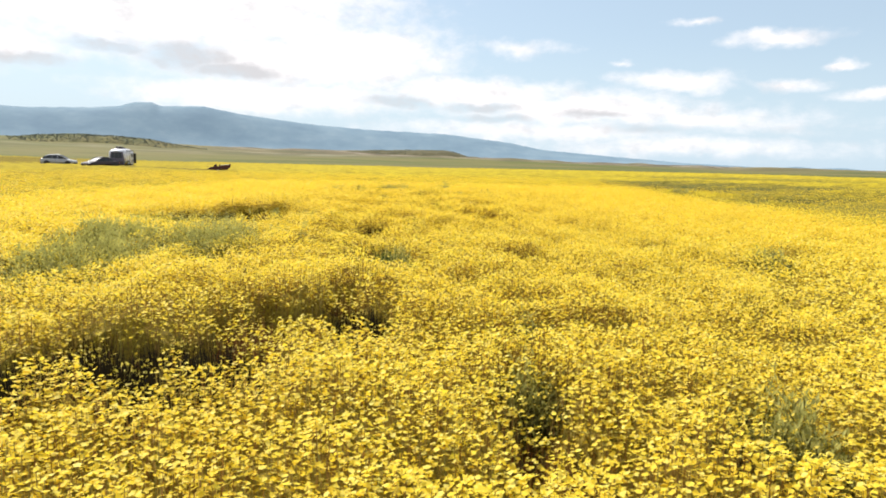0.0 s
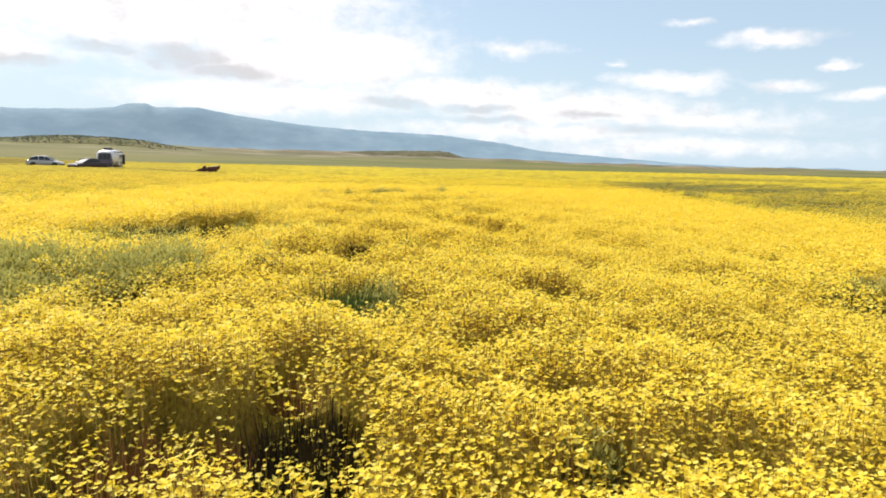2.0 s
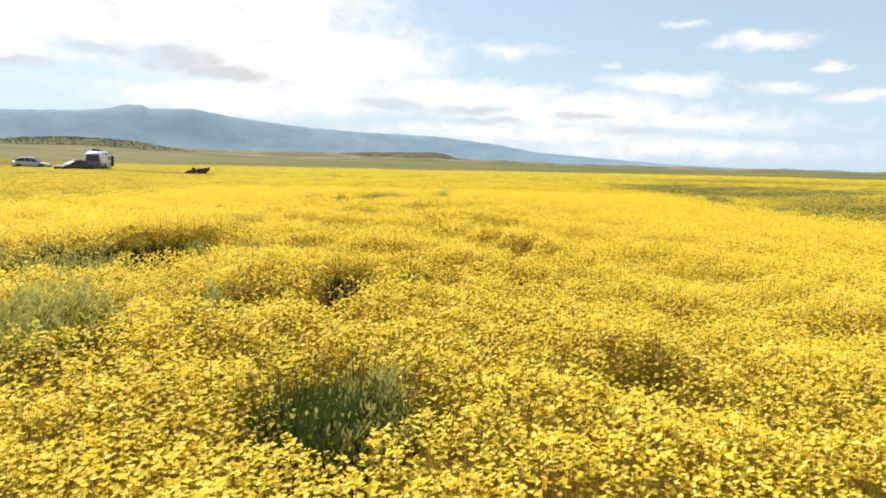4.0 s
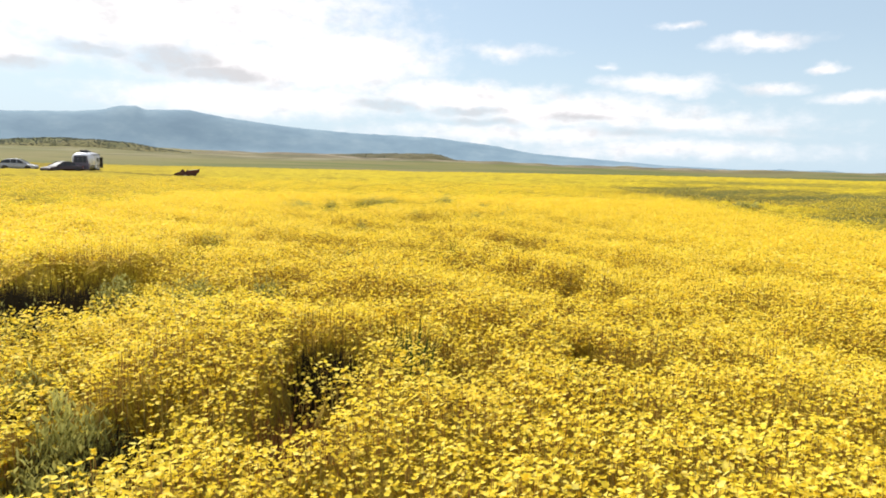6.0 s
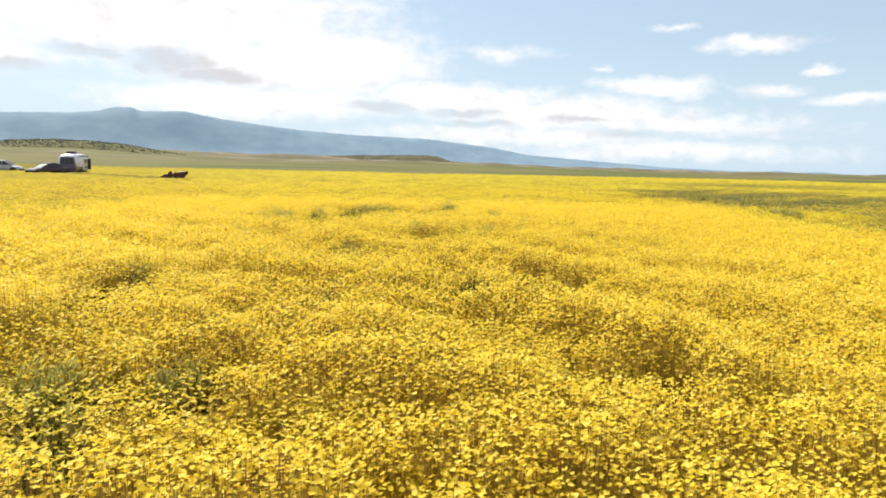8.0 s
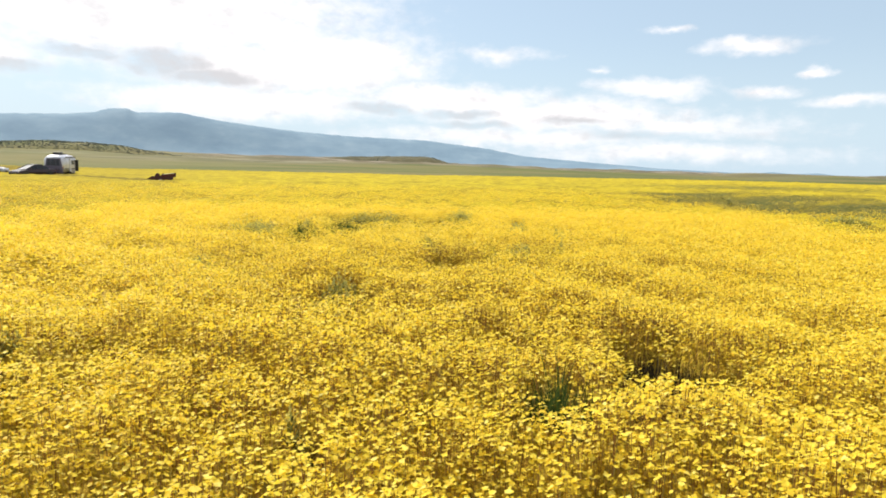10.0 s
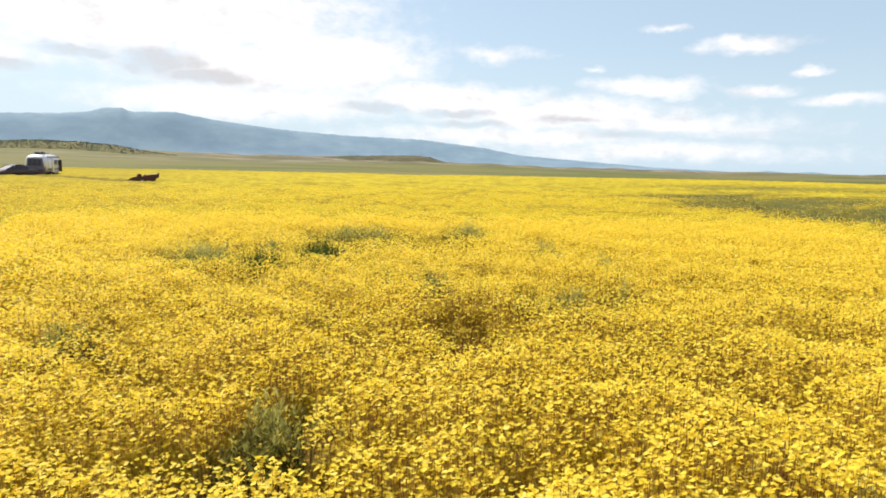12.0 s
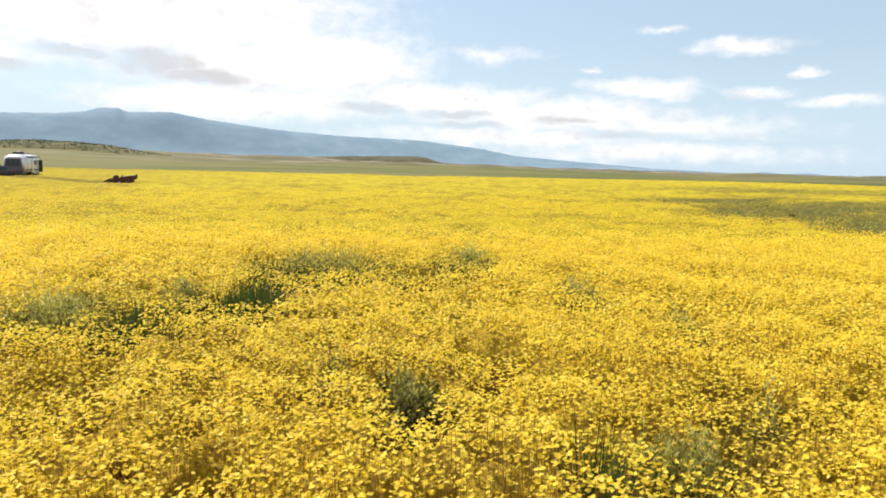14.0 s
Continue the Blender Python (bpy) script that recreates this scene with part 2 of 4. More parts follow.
# where the bloom is thin, hollow, or gives way to weeds and grass: centre and half widths
patch("weeds", -0.47, 6.66, 0.28, 0.53)
patch("weeds", 0.42, 3.02, 0.19, 0.35)
patch("weeds", 1.35, 2.52, 0.28, 0.51)
patch("weeds", -3.34, 5.28, 0.15, 0.29)
patch("weeds", 0.55, 4.20, 0.14, 0.27)
patch("weeds", -4.02, 10.31, 0.94, 0.87)
patch("weeds", -2.71, 11.07, 0.20, 0.37)
patch("weeds", -1.71, 8.48, 0.21, 0.39)
patch("weeds", -2.18, 7.41, 0.04, 0.08)
patch("weeds", -1.59, 8.11, 0.16, 0.28)
patch("weeds", -2.80, 11.31, 0.16, 0.30)
patch("weeds", -2.26, 11.25, 0.26, 0.46)
patch("weeds", -2.21, 9.10, 0.15, 0.29)
patch("weeds", -3.11, 14.52, 0.15, 0.29)
patch("weeds", -1.68, 11.42, 0.18, 0.33)
patch("weeds", -1.92, 10.69, 0.19, 0.37)
patch("weeds", 9.01, 26.35, 0.61, 1.16)
patch("weeds", -1.29, 13.54, 0.06, 0.11)
patch("weeds", -1.44, 16.38, 0.23, 0.38)
patch("weeds", -3.06, 17.84, 0.19, 0.36)
patch("weeds", 0.80, 15.88, 0.06, 0.12)
patch("weeds", -1.15, 20.53, 0.13, 0.24)
patch("weeds", -3.29, 21.62, 0.27, 0.51)
patch("grass", -2.71, 21.70, 0.30, 0.45)
patch("grass", -2.19, 22.85, 0.32, 0.50)
patch("weeds", -2.83, 22.92, 0.22, 0.42)
patch("weeds", -1.80, 25.02, 1.08, 1.07)
patch("weeds", 0.02, 25.47, 0.48, 0.92)
patch("weeds", 1.44, 21.76, 0.18, 0.33)
patch("weeds", 0.96, 23.23, 0.25, 0.48)
patch("weeds", 1.06, 19.67, 0.11, 0.20)
patch("weeds", 0.41, 19.13, 0.31, 0.38)
patch("weeds", -3.55, 21.99, 0.47, 0.89)
patch("tall_weeds", -3.23, 6.18, 0.63, 1.07)
patch("tall_weeds", -2.61, 7.65, 0.57, 0.94)
patch("tall_weeds", -3.75, 7.75, 0.50, 0.70)
patch("weeds", -3.33, 10.05, 0.64, 0.85)
patch("tall_weeds", -0.72, 20.00, 0.21, 0.40)
patch("grass", -0.64, 6.64, 0.37, 0.56)
patch("grass", -0.15, 13.86, 0.17, 0.28)
patch("grass", -0.50, 9.72, 0.16, 0.26)
patch("hollow", -4.60, 7.85, 0.22, 0.35)
patch("thin", 1.85, 3.95, 0.40, 0.50)
patch("thin", 3.10, 6.35, 0.70, 1.00)
patch("weeds", 3.65, 7.50, 0.35, 0.50)
patch("thin", 2.75, 4.70, 0.45, 0.50)
patch("thin", 2.05, 9.80, 0.55, 0.60)
patch("grass", 0.02, 19.04, 0.13, 0.25)
patch("deep_hollow", -1.91, 3.18, 0.31, 0.74)
patch("deep_hollow", -1.34, 3.32, 0.56, 0.52)
patch("deep_hollow", -0.54, 4.22, 0.28, 0.48)
patch("deep_hollow", -2.99, 11.20, 0.21, 0.50)
patch("deep_hollow", -3.23, 11.00, 0.63, 0.92)
patch("deep_hollow", -1.64, 8.38, 0.24, 0.54)
patch("deep_hollow", -3.95, 11.15, 0.80, 0.55)
patch("deep_hollow", -2.99, 13.49, 0.27, 0.64)
patch("deep_hollow", -0.68, 19.71, 0.13, 0.30)
patch("hollow", -4.24, 7.17, 0.12, 0.22)
patch("hollow", 0.46, 2.40, 0.26, 0.40)
patch("hollow", 2.51, 4.12, 0.07, 0.14)
patch("hollow", -0.92, 4.22, 0.25, 0.39)
patch("hollow", -1.24, 4.15, 0.22, 0.39)
patch("hollow", -0.75, 4.86, 0.17, 0.33)
patch("hollow", -2.28, 6.46, 0.20, 0.38)
patch("hollow", -2.99, 11.33, 0.23, 0.44)
patch("hollow", -0.96, 8.82, 0.22, 0.42)
patch("hollow", -1.01, 7.66, 0.23, 0.19)
patch("deep_hollow", -0.92, 9.66, 0.26, 0.36)
patch("hollow", 0.60, 9.58, 0.25, 0.34)
patch("hollow", 0.80, 11.70, 0.18, 0.30)
patch("hollow", -0.37, 14.84, 0.19, 0.37)
patch("deep_hollow", 0.56, 14.36, 0.30, 0.42)
patch("hollow", -2.59, 14.76, 0.19, 0.27)
patch("hollow", 1.88, 18.17, 0.15, 0.27)
patch("hollow", -0.44, 15.98, 0.06, 0.11)
patch("hollow", -0.44, 18.10, 0.30, 0.57)
patch("hollow", -1.51, 18.03, 0.15, 0.14)
patch("hollow", -0.18, 20.82, 0.22, 0.37)
patch("hollow", -0.58, 24.30, 0.23, 0.44)
patch("hollow", -1.47, 19.03, 0.12, 0.20)
patch("hollow", -1.88, 19.39, 0.07, 0.13)
patch("thin", 0.18, 5.49, 0.14, 0.26)
patch("thin", 2.36, 6.46, 0.13, 0.24)
patch("thin", 4.00, 7.97, 0.21, 0.39)
patch("thin", 0.61, 3.99, 0.13, 0.25)
patch("thin", 2.84, 5.26, 0.24, 0.45)
patch("thin", -2.85, 10.86, 0.29, 0.55)
patch("thin", -6.10, 14.26, 0.36, 0.68)
patch("thin", -1.50, 4.12, 0.93, 0.64)
patch("thin", 2.26, 6.29, 0.18, 0.34)
patch("thin", 1.17, 7.47, 0.17, 0.32)
patch("thin", -0.87, 9.02, 0.26, 0.50)
patch("thin", -1.66, 8.79, 0.12, 0.23)
patch("thin", 0.98, 4.07, 0.20, 0.26)
patch("thin", -0.99, 8.77, 0.18, 0.35)
patch("thin", -0.80, 9.90, 0.33, 0.40)
patch("thin", -0.16, 9.92, 0.18, 0.35)
patch("thin", 0.87, 10.34, 0.57, 0.56)
patch("hollow", 0.78, 6.98, 0.32, 0.32)
patch("thin", 1.37, 8.43, 0.20, 0.36)
patch("thin", -1.38, 8.75, 0.19, 0.13)
patch("hollow", -0.18, 9.45, 0.20, 0.28)
patch("thin", 0.49, 11.68, 0.35, 0.33)
patch("thin", -3.00, 13.62, 0.30, 0.56)
patch("thin", -1.87, 23.41, 2.32, 2.40)
patch("thin", -1.50, 16.21, 0.28, 0.53)
patch("thin", -0.21, 8.29, 0.13, 0.20)
patch("thin", 1.20, 11.46, 0.21, 0.21)
patch("thin", 0.54, 14.59, 0.30, 0.58)
patch("thin", -0.10, 12.72, 0.17, 0.32)
patch("thin", -1.44, 16.51, 0.22, 0.43)
patch("thin", -4.39, 16.95, 0.18, 0.34)
patch("thin", -0.52, 10.34, 0.18, 0.15)
patch("thin", -1.72, 12.85, 0.25, 0.41)
patch("thin", -3.81, 17.45, 0.13, 0.24)
patch("thin", -3.08, 17.66, 0.16, 0.31)
patch("thin", -0.28, 16.08, 0.26, 0.46)
patch("thin", 1.68, 16.37, 0.19, 0.37)
patch("thin", -1.79, 13.96, 0.07, 0.14)
patch("thin", -0.43, 17.92, 0.20, 0.39)
patch("thin", 1.47, 21.81, 0.21, 0.39)
patch("thin", 0.83, 22.96, 0.22, 0.42)
patch("thin", -0.21, 20.50, 0.13, 0.24)
patch("thin", 0.76, 19.39, 0.36, 0.64)
patch("thin", -2.53, 20.09, 0.31, 0.59)
patch("thin", -2.07, 20.51, 0.39, 0.52)
patch("thin", -1.72, 19.86, 0.14, 0.26)
patch("thin", 0.79, 30.33, 0.61, 1.16)
patch("thin", -3.04, 40.88, 0.72, 1.36)
patch("thin", 2.47, 21.67, 0.16, 0.30)
patch("far_weeds", 15.84, 46.93, 7.69, 7.26)
patch("far_weeds", 11.48, 37.52, 3.71, 4.10)
patch("far_weeds", 9.61, 32.26, 1.09, 2.13)
patch("far_weeds", 12.06, 49.90, 2.85, 4.72)
patch("far_weeds", 32.92, 73.96, 14.96, 15.65)
patch("far_weeds", 11.15, 20.83, 3.49, 6.67)
patch("far_weeds", 14.37, 30.95, 4.37, 6.94)
patch("far_weeds", 19.40, 42.90, 7.80, 13.84)
patch("far_weeds", 12.86, 39.68, 4.41, 4.81)
patch("bush", 8.56, 31.86, 0.14, 0.27)
patch("bush", 9.90, 32.33, 0.14, 0.27)
patch("bush", 12.17, 39.58, 0.18, 0.35)
patch("bush", 16.64, 51.95, 0.41, 0.78)
patch("bush", 23.50, 53.39, 0.37, 0.70)
patch("bush", 21.96, 49.93, 0.37, 0.70)
patch("bush", 10.95, 35.17, 0.15, 0.28)
patch("bush", 9.60, 40.08, 0.20, 0.38)
patch("bush", 14.79, 46.22, 0.29, 0.55)
patch("bush", 9.84, 27.51, 0.43, 0.81)
patch("bush", 12.19, 25.17, 0.23, 0.44)
patch("bush", 11.34, 26.10, 0.31, 0.58)
patch("bush", 12.35, 23.88, 0.49, 0.94)
patch("bush", 11.57, 25.33, 0.30, 0.56)


def mounds(x, y):
    """Height of the plants where nothing thins them: low mounds a stride or two across."""
    return 0.405 + 0.075 * waves(x, y, 1.9, 11) + 0.058 * waves(x, y, 0.7, 12, 3) + 0.018 * waves(x, y, 0.24, 18, 2)


def field(x, y):
    """Plant height and share of blooms, over the meadow."""
    tall = mounds(x, y)
    share = 0.82 + 0.14 * waves(x, y, 2.2, 13) + 0.30 * waves(x, y, 0.6, 14, 3) + 0.14 * waves(x, y, 0.24, 18, 2) + 1.6 * (tall - 0.405)
    share = share + 0.16 * smooth(depth_seen(x, y), 3.0, 8) - 0.14 * smooth(y, 16.0, 19) * (1 - smooth(y, 25, 30)) + 0.10 * (1 - smooth(y, 10, 14))
    share = np.where(y > 40, np.maximum(share, 0.8), share)
    share = share - 0.42 * smooth(waves(x * 0.6, y, 1.7, 27, 3), 0.16, 0.55) * smooth(depth_seen(x, y), 8, 14)
    green = 0 * x
    edge = 0.35 * waves(x, y, 0.45, 15, 2)
    far_edge = 0.38 * waves(x, y, 5.0, 16, 4)
    drifts = 0.60 + 0.40 * smooth(waves(x * 0.4, y, 4.5, 17, 3), -0.25, 0.35)
    shape = x.shape
    x, y, tall, share, green, edge = (v.ravel() for v in (x, y, tall, share, green, edge))
    far_edge, drifts = far_edge.ravel(), drifts.ravel()
    for kind, px, py, rx, ry in PATCHES:
        if kind == "far_weeds":
            m = (1 - smooth(np.hypot((x - px) / rx, (y - py) / ry) + far_edge, 0.45, 1.4)) * drifts
            share, green = share * (1 - 0.86 * m), np.maximum(green, m)
            tall = tall - 0.1 * m
            continue
        if kind == "bush":
            continue
        near = np.nonzero((np.abs(x - px) < 3.6 * rx) & (np.abs(y - py) < 4.2 * ry))[0]
        if not len(near):
            continue
        nx, ny, nt = x[near], y[near], tall[near]
        d = np.hypot((nx - px) / rx, (ny - py) / ry)
        m = 1 - smooth(d + edge[near], *((0.75, 1.25) if kind in ("deep_hollow", "tall_weeds") else (0.5, 1.3)))
        drop, loss = {"weeds": (0.05, 0.50), "tall_weeds": (0.05, 0.55), "grass": (0.16, 0.80), "deep_hollow": (0.18, 0.74), "hollow": (0.15, 0.58), "thin": (0.08, 0.34)}[kind]
        nt = nt - drop * m * np.clip(nt - 0.12, 0, 1) / 0.3
        share[near] = share[near] * (1 - loss * m)
        if "hollow" in kind:      # a higher bank stands over the far side of a hollow
            bank_at = np.hypot((nx - px) / (rx * 1.25), (ny - py - 1.55 * ry) / (ry * 0.85))
            nt = nt + (0.12 if kind == "deep_hollow" else 0.08) * np.exp(-bank_at**2) * (1 - m)
        tall[near] = nt
        if kind in ("weeds", "tall_weeds", "grass"):
            green[near] = np.maximum(green[near], m)
    share = np.where(y < 30, np.maximum(share, 0.24), share)      # even the hollows hold some blooms
    tall, share, green = (v.reshape(shape) for v in (tall, share, green))
    return np.clip(tall, 0.08, 0.66), np.clip(share, 0.0, 1), green


def fast_mesh(name, verts, sizes, corners, materials=(), slots=None, smooth_faces=False, **floats):
    """A mesh from arrays: places, corners per face, and floats per vertex."""
    me = bpy.data.meshes.new(name)
    verts = np.asarray(verts, np.float32).reshape(-1, 3)
    sizes, corners = np.asarray(sizes, np.int32), np.asarray(corners, np.int32).ravel()
    me.vertices.add(len(verts))
    me.vertices.foreach_set("co", verts.ravel())
    me.loops.add(len(corners))
    me.loops.foreach_set("vertex_index", corners)
    me.polygons.add(len(sizes))
    me.polygons.foreach_set("loop_start", np.r_[0, np.cumsum(sizes)[:-1]].astype(np.int32))
    if slots is not None:
        me.polygons.foreach_set("material_index", np.asarray(slots, np.int32))
    me.polygons.foreach_set("use_smooth", np.full(len(sizes), smooth_faces))
    for key, values in floats.items():
        me.attributes.new(key, "FLOAT", "POINT").data.foreach_set("value", np.asarray(values, np.float32).ravel())
    for m in materials:
        me.materials.append(m)
    me.update(calc_edges=True)
    return me


def grid_mesh(name, x, y, z, materials, smooth_faces=True, wrap=False, **floats):
    """A sheet from 2D arrays of places."""
    r, c = x.shape
    i = np.arange(r * c).reshape(r, c)
    if wrap:
        i = np.c_[i, i[:, :1]]
    q = np.stack([i[:-1, :-1], i[:-1, 1:], i[1:, 1:], i[1:, :-1]], -1).reshape(-1, 4)
    return fast_mesh(name, np.stack([x, y, z], -1), np.full(len(q), 4), q, materials, smooth_faces=smooth_faces, **{k: v.ravel() for k, v in floats.items()})


# azimuth steps: fine ahead, coarse behind
azs = np.radians(np.r_[np.linspace(-48, 48, 340), np.linspace(50, 310, 80)])


def ring(r0, r1, n, cx, cy):
    rr = np.geomspace(r0, r1, n)[:, None]
    return cx + rr * np.sin(azs), cy + rr * np.cos(azs)


gx, gy = ring(0.3, 4700, 110, 0, 0)
gx, gy = np.where(np.hypot(gx, gy) < 0.31, 0, gx), np.where(np.hypot(gx, gy) < 0.31, 0, gy)
gr = np.hypot(gx, gy)
gz = land(gx, gy) + 0.02 * waves(gx, gy, 0.8, 5) * (gr < 60)
dry = np.clip(smooth(np.degrees(np.arctan2(gx, gy)), -26, -13) * smooth(gr, 260, 800) + 0.6 * waves(gx, gy, 420, 9, 4) * smooth(gr, 120, 500), 0, 1)
plain = smooth(gr + 14 * waves(gx, gy, 60, 8), 118, 150)
tagged(new("ground", grid_mesh("ground", gx, gy, gz, [SOIL], wrap=True, plain=plain, dry=dry)),
       "dark soil under the flowers running out to a grassy plain", "ground", kind="structure")

# the far bloom, a closed rough sheet of flower tops
cx, cy = ring(6.0, 195, 300, -0.4, 10.0)
tall, share, green = field(cx, cy)
tall = np.where(np.cos(np.arctan2(cx + 0.4, cy - 10.0)) > 0.66, tall, 0.40)
cr = np.hypot(cx, cy)
near = smooth(depth_seen(cx, cy), 9.0, 13.0)
ahead = smooth(np.cos(np.arctan2(cx + 0.4, cy - 10.0)), 0.62, 0.70)
rough = (0.5 + 0.5 * smooth(cr, 20, 60)) * ahead
cz = land(cx, cy) + np.where(near > 0, (tall - 0.09 + rough * (0.10 * waves(cx, cy, 1.1, 21) * (1 - smooth(cr, 22, 50)) + 0.06 * waves(cx, cy, 4.5, 22) * (1 - 0.8 * smooth(cr, 45, 100)))) * near - 0.35 * (1 - near), -0.4)
caz = np.degrees(np.arctan2(cx, cy))
reach = 1 - smooth(caz, -33, -22)
end = smooth(cr + 10 * waves(cx, cy, 50, 8), 132 + 18 * (1 - smooth(caz, -20, -8)) + 20 * reach, 160 + 16 * (1 - smooth(caz, -20, -8)) + 12 * reach)
cz = cz - 0.6 * end
stripes = smooth(waves(cx * 0.35, cy, 5.0, 23, 3) + 0.3 * waves(cx, cy, 14, 24), 0.22, 0.60) * smooth(cr, 14, 40) * 0.42
# short brown dashes: stalks between the drifts, and the drifts' shaded sides as colour
dashes = smooth(waves(cx * 0.45, cy, 2.6, 28, 3) + 0.35 * waves(cx, cy, 11, 29), 0.30, 0.62) * smooth(cr, 16, 34) * (1 - 0.5 * smooth(cr, 70, 120))
stripes = np.maximum(stripes, 0.62 * dashes)
# to the far west a bare strip parts the last flowers from the rest
west = 1 - smooth(caz, -24, -10)
stripes = np.maximum(stripes, 0.9 * (1 - smooth(caz, -29.5, -25)) * smooth(cr + 7 * waves(cx, cy, 30, 26), 110, 118) * (1 - smooth(cr + 7 * waves(cx, cy, 30, 26), 158, 168)))
# trodden ground from the trailer to the farm machine
along = np.clip(((cx + 42.0) * 18.0 - (cy - 89.0) * 21.0) / (18.0**2 + 21.0**2), 0, 1.1)
off = np.hypot(cx + 42.0 - along * 18.0, cy - 89.0 + along * 21.0) + 0.8 * waves(cx, cy, 4, 30)
stripes = np.maximum(stripes, 0.9 * (1 - smooth(off, 0.9, 2.3)))
dips = 2.6 * (tall - 0.405) * (1 - smooth(cr, 40, 80))      # blooms crowd on the crests; dips are browned for stalks and painted shade
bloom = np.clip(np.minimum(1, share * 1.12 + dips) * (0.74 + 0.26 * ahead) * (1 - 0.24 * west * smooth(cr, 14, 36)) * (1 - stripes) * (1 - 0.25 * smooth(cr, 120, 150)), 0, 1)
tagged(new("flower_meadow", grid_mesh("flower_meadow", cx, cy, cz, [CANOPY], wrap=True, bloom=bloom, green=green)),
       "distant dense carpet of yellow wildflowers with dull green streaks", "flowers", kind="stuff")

# the undergrowth between the stems: a rough mat of leaves and dry stalks below the blooms
ux, uy = np.meshgrid(np.arange(-10.5, 10, 0.125), np.arange(-1.5, 31.5, 0.125))
tall, share, green = field(ux, uy)
lump = 0.04 * waves(ux, uy, 0.35, 61, 2) + rngs.normal(0, 0.015, ux.shape)
tagged(new("undergrowth", grid_mesh("undergrowth", ux, uy, land(ux, uy) + np.where(tall < 0.18, -0.05, np.clip(tall * 0.86 - 0.105 + lump - 0.28 * (1 - smooth(share, 0.28, 0.55)), -0.03, 1)), [UNDER], smooth_faces=False, shaded=0.85 * (1 - smooth(share, 0.30, 0.62)), green=np.maximum(green, 0.42 * (1 - smooth(uy, 5, 14))))),
       "matted olive-brown stalks and leaves between the flower stems", "undergrowth", kind="stuff")

# ======================= the flowers =======================
rng = np.random.default_rng(7)


def scatter(x0, x1, y0, y1, per_m2, d0, d1, fade=None):
    """Flower places within a band of nearness, thinned by the share of bloom."""
    n = int((x1 - x0) * (y1 - y0) * per_m2)
    x, y = rng.uniform(x0, x1, n), rng.uniform(y0, y1, n)
    d = depth_seen(x, y) * (1 + 0.08 * rng.standard_normal(n))
    keep = (d >= d0) & (d < d1) & (y > -1)
    x, y = x[keep], y[keep]
    tall, share, green = field(x, y)
    d = depth_seen(x, y)
    keep = rng.random(len(x)) < share * (1 if fade is None else 1 - smooth(d, *fade))
    return x[keep], y[keep], tall[keep], share[keep], green[keep]


def frames_for(n, lean):
    """Random tilted axes for n heads: across, along, up. They lean a little to the sun."""
    up = np.stack([rng.normal(0.22 * math.sin(a), lean, n), rng.normal(0.22 * math.cos(a), lean, n), np.ones(n)], -1)
    up /= np.linalg.norm(up, axis=1)[:, None]
    turn = rng.uniform(0, 6.283, n)
    across = np.stack([np.cos(turn), np.sin(turn), 0 * turn], -1)
    across -= up * (across * up).sum(1)[:, None]
    across /= np.linalg.norm(across, axis=1)[:, None]
    return across, np.cross(up, across), up


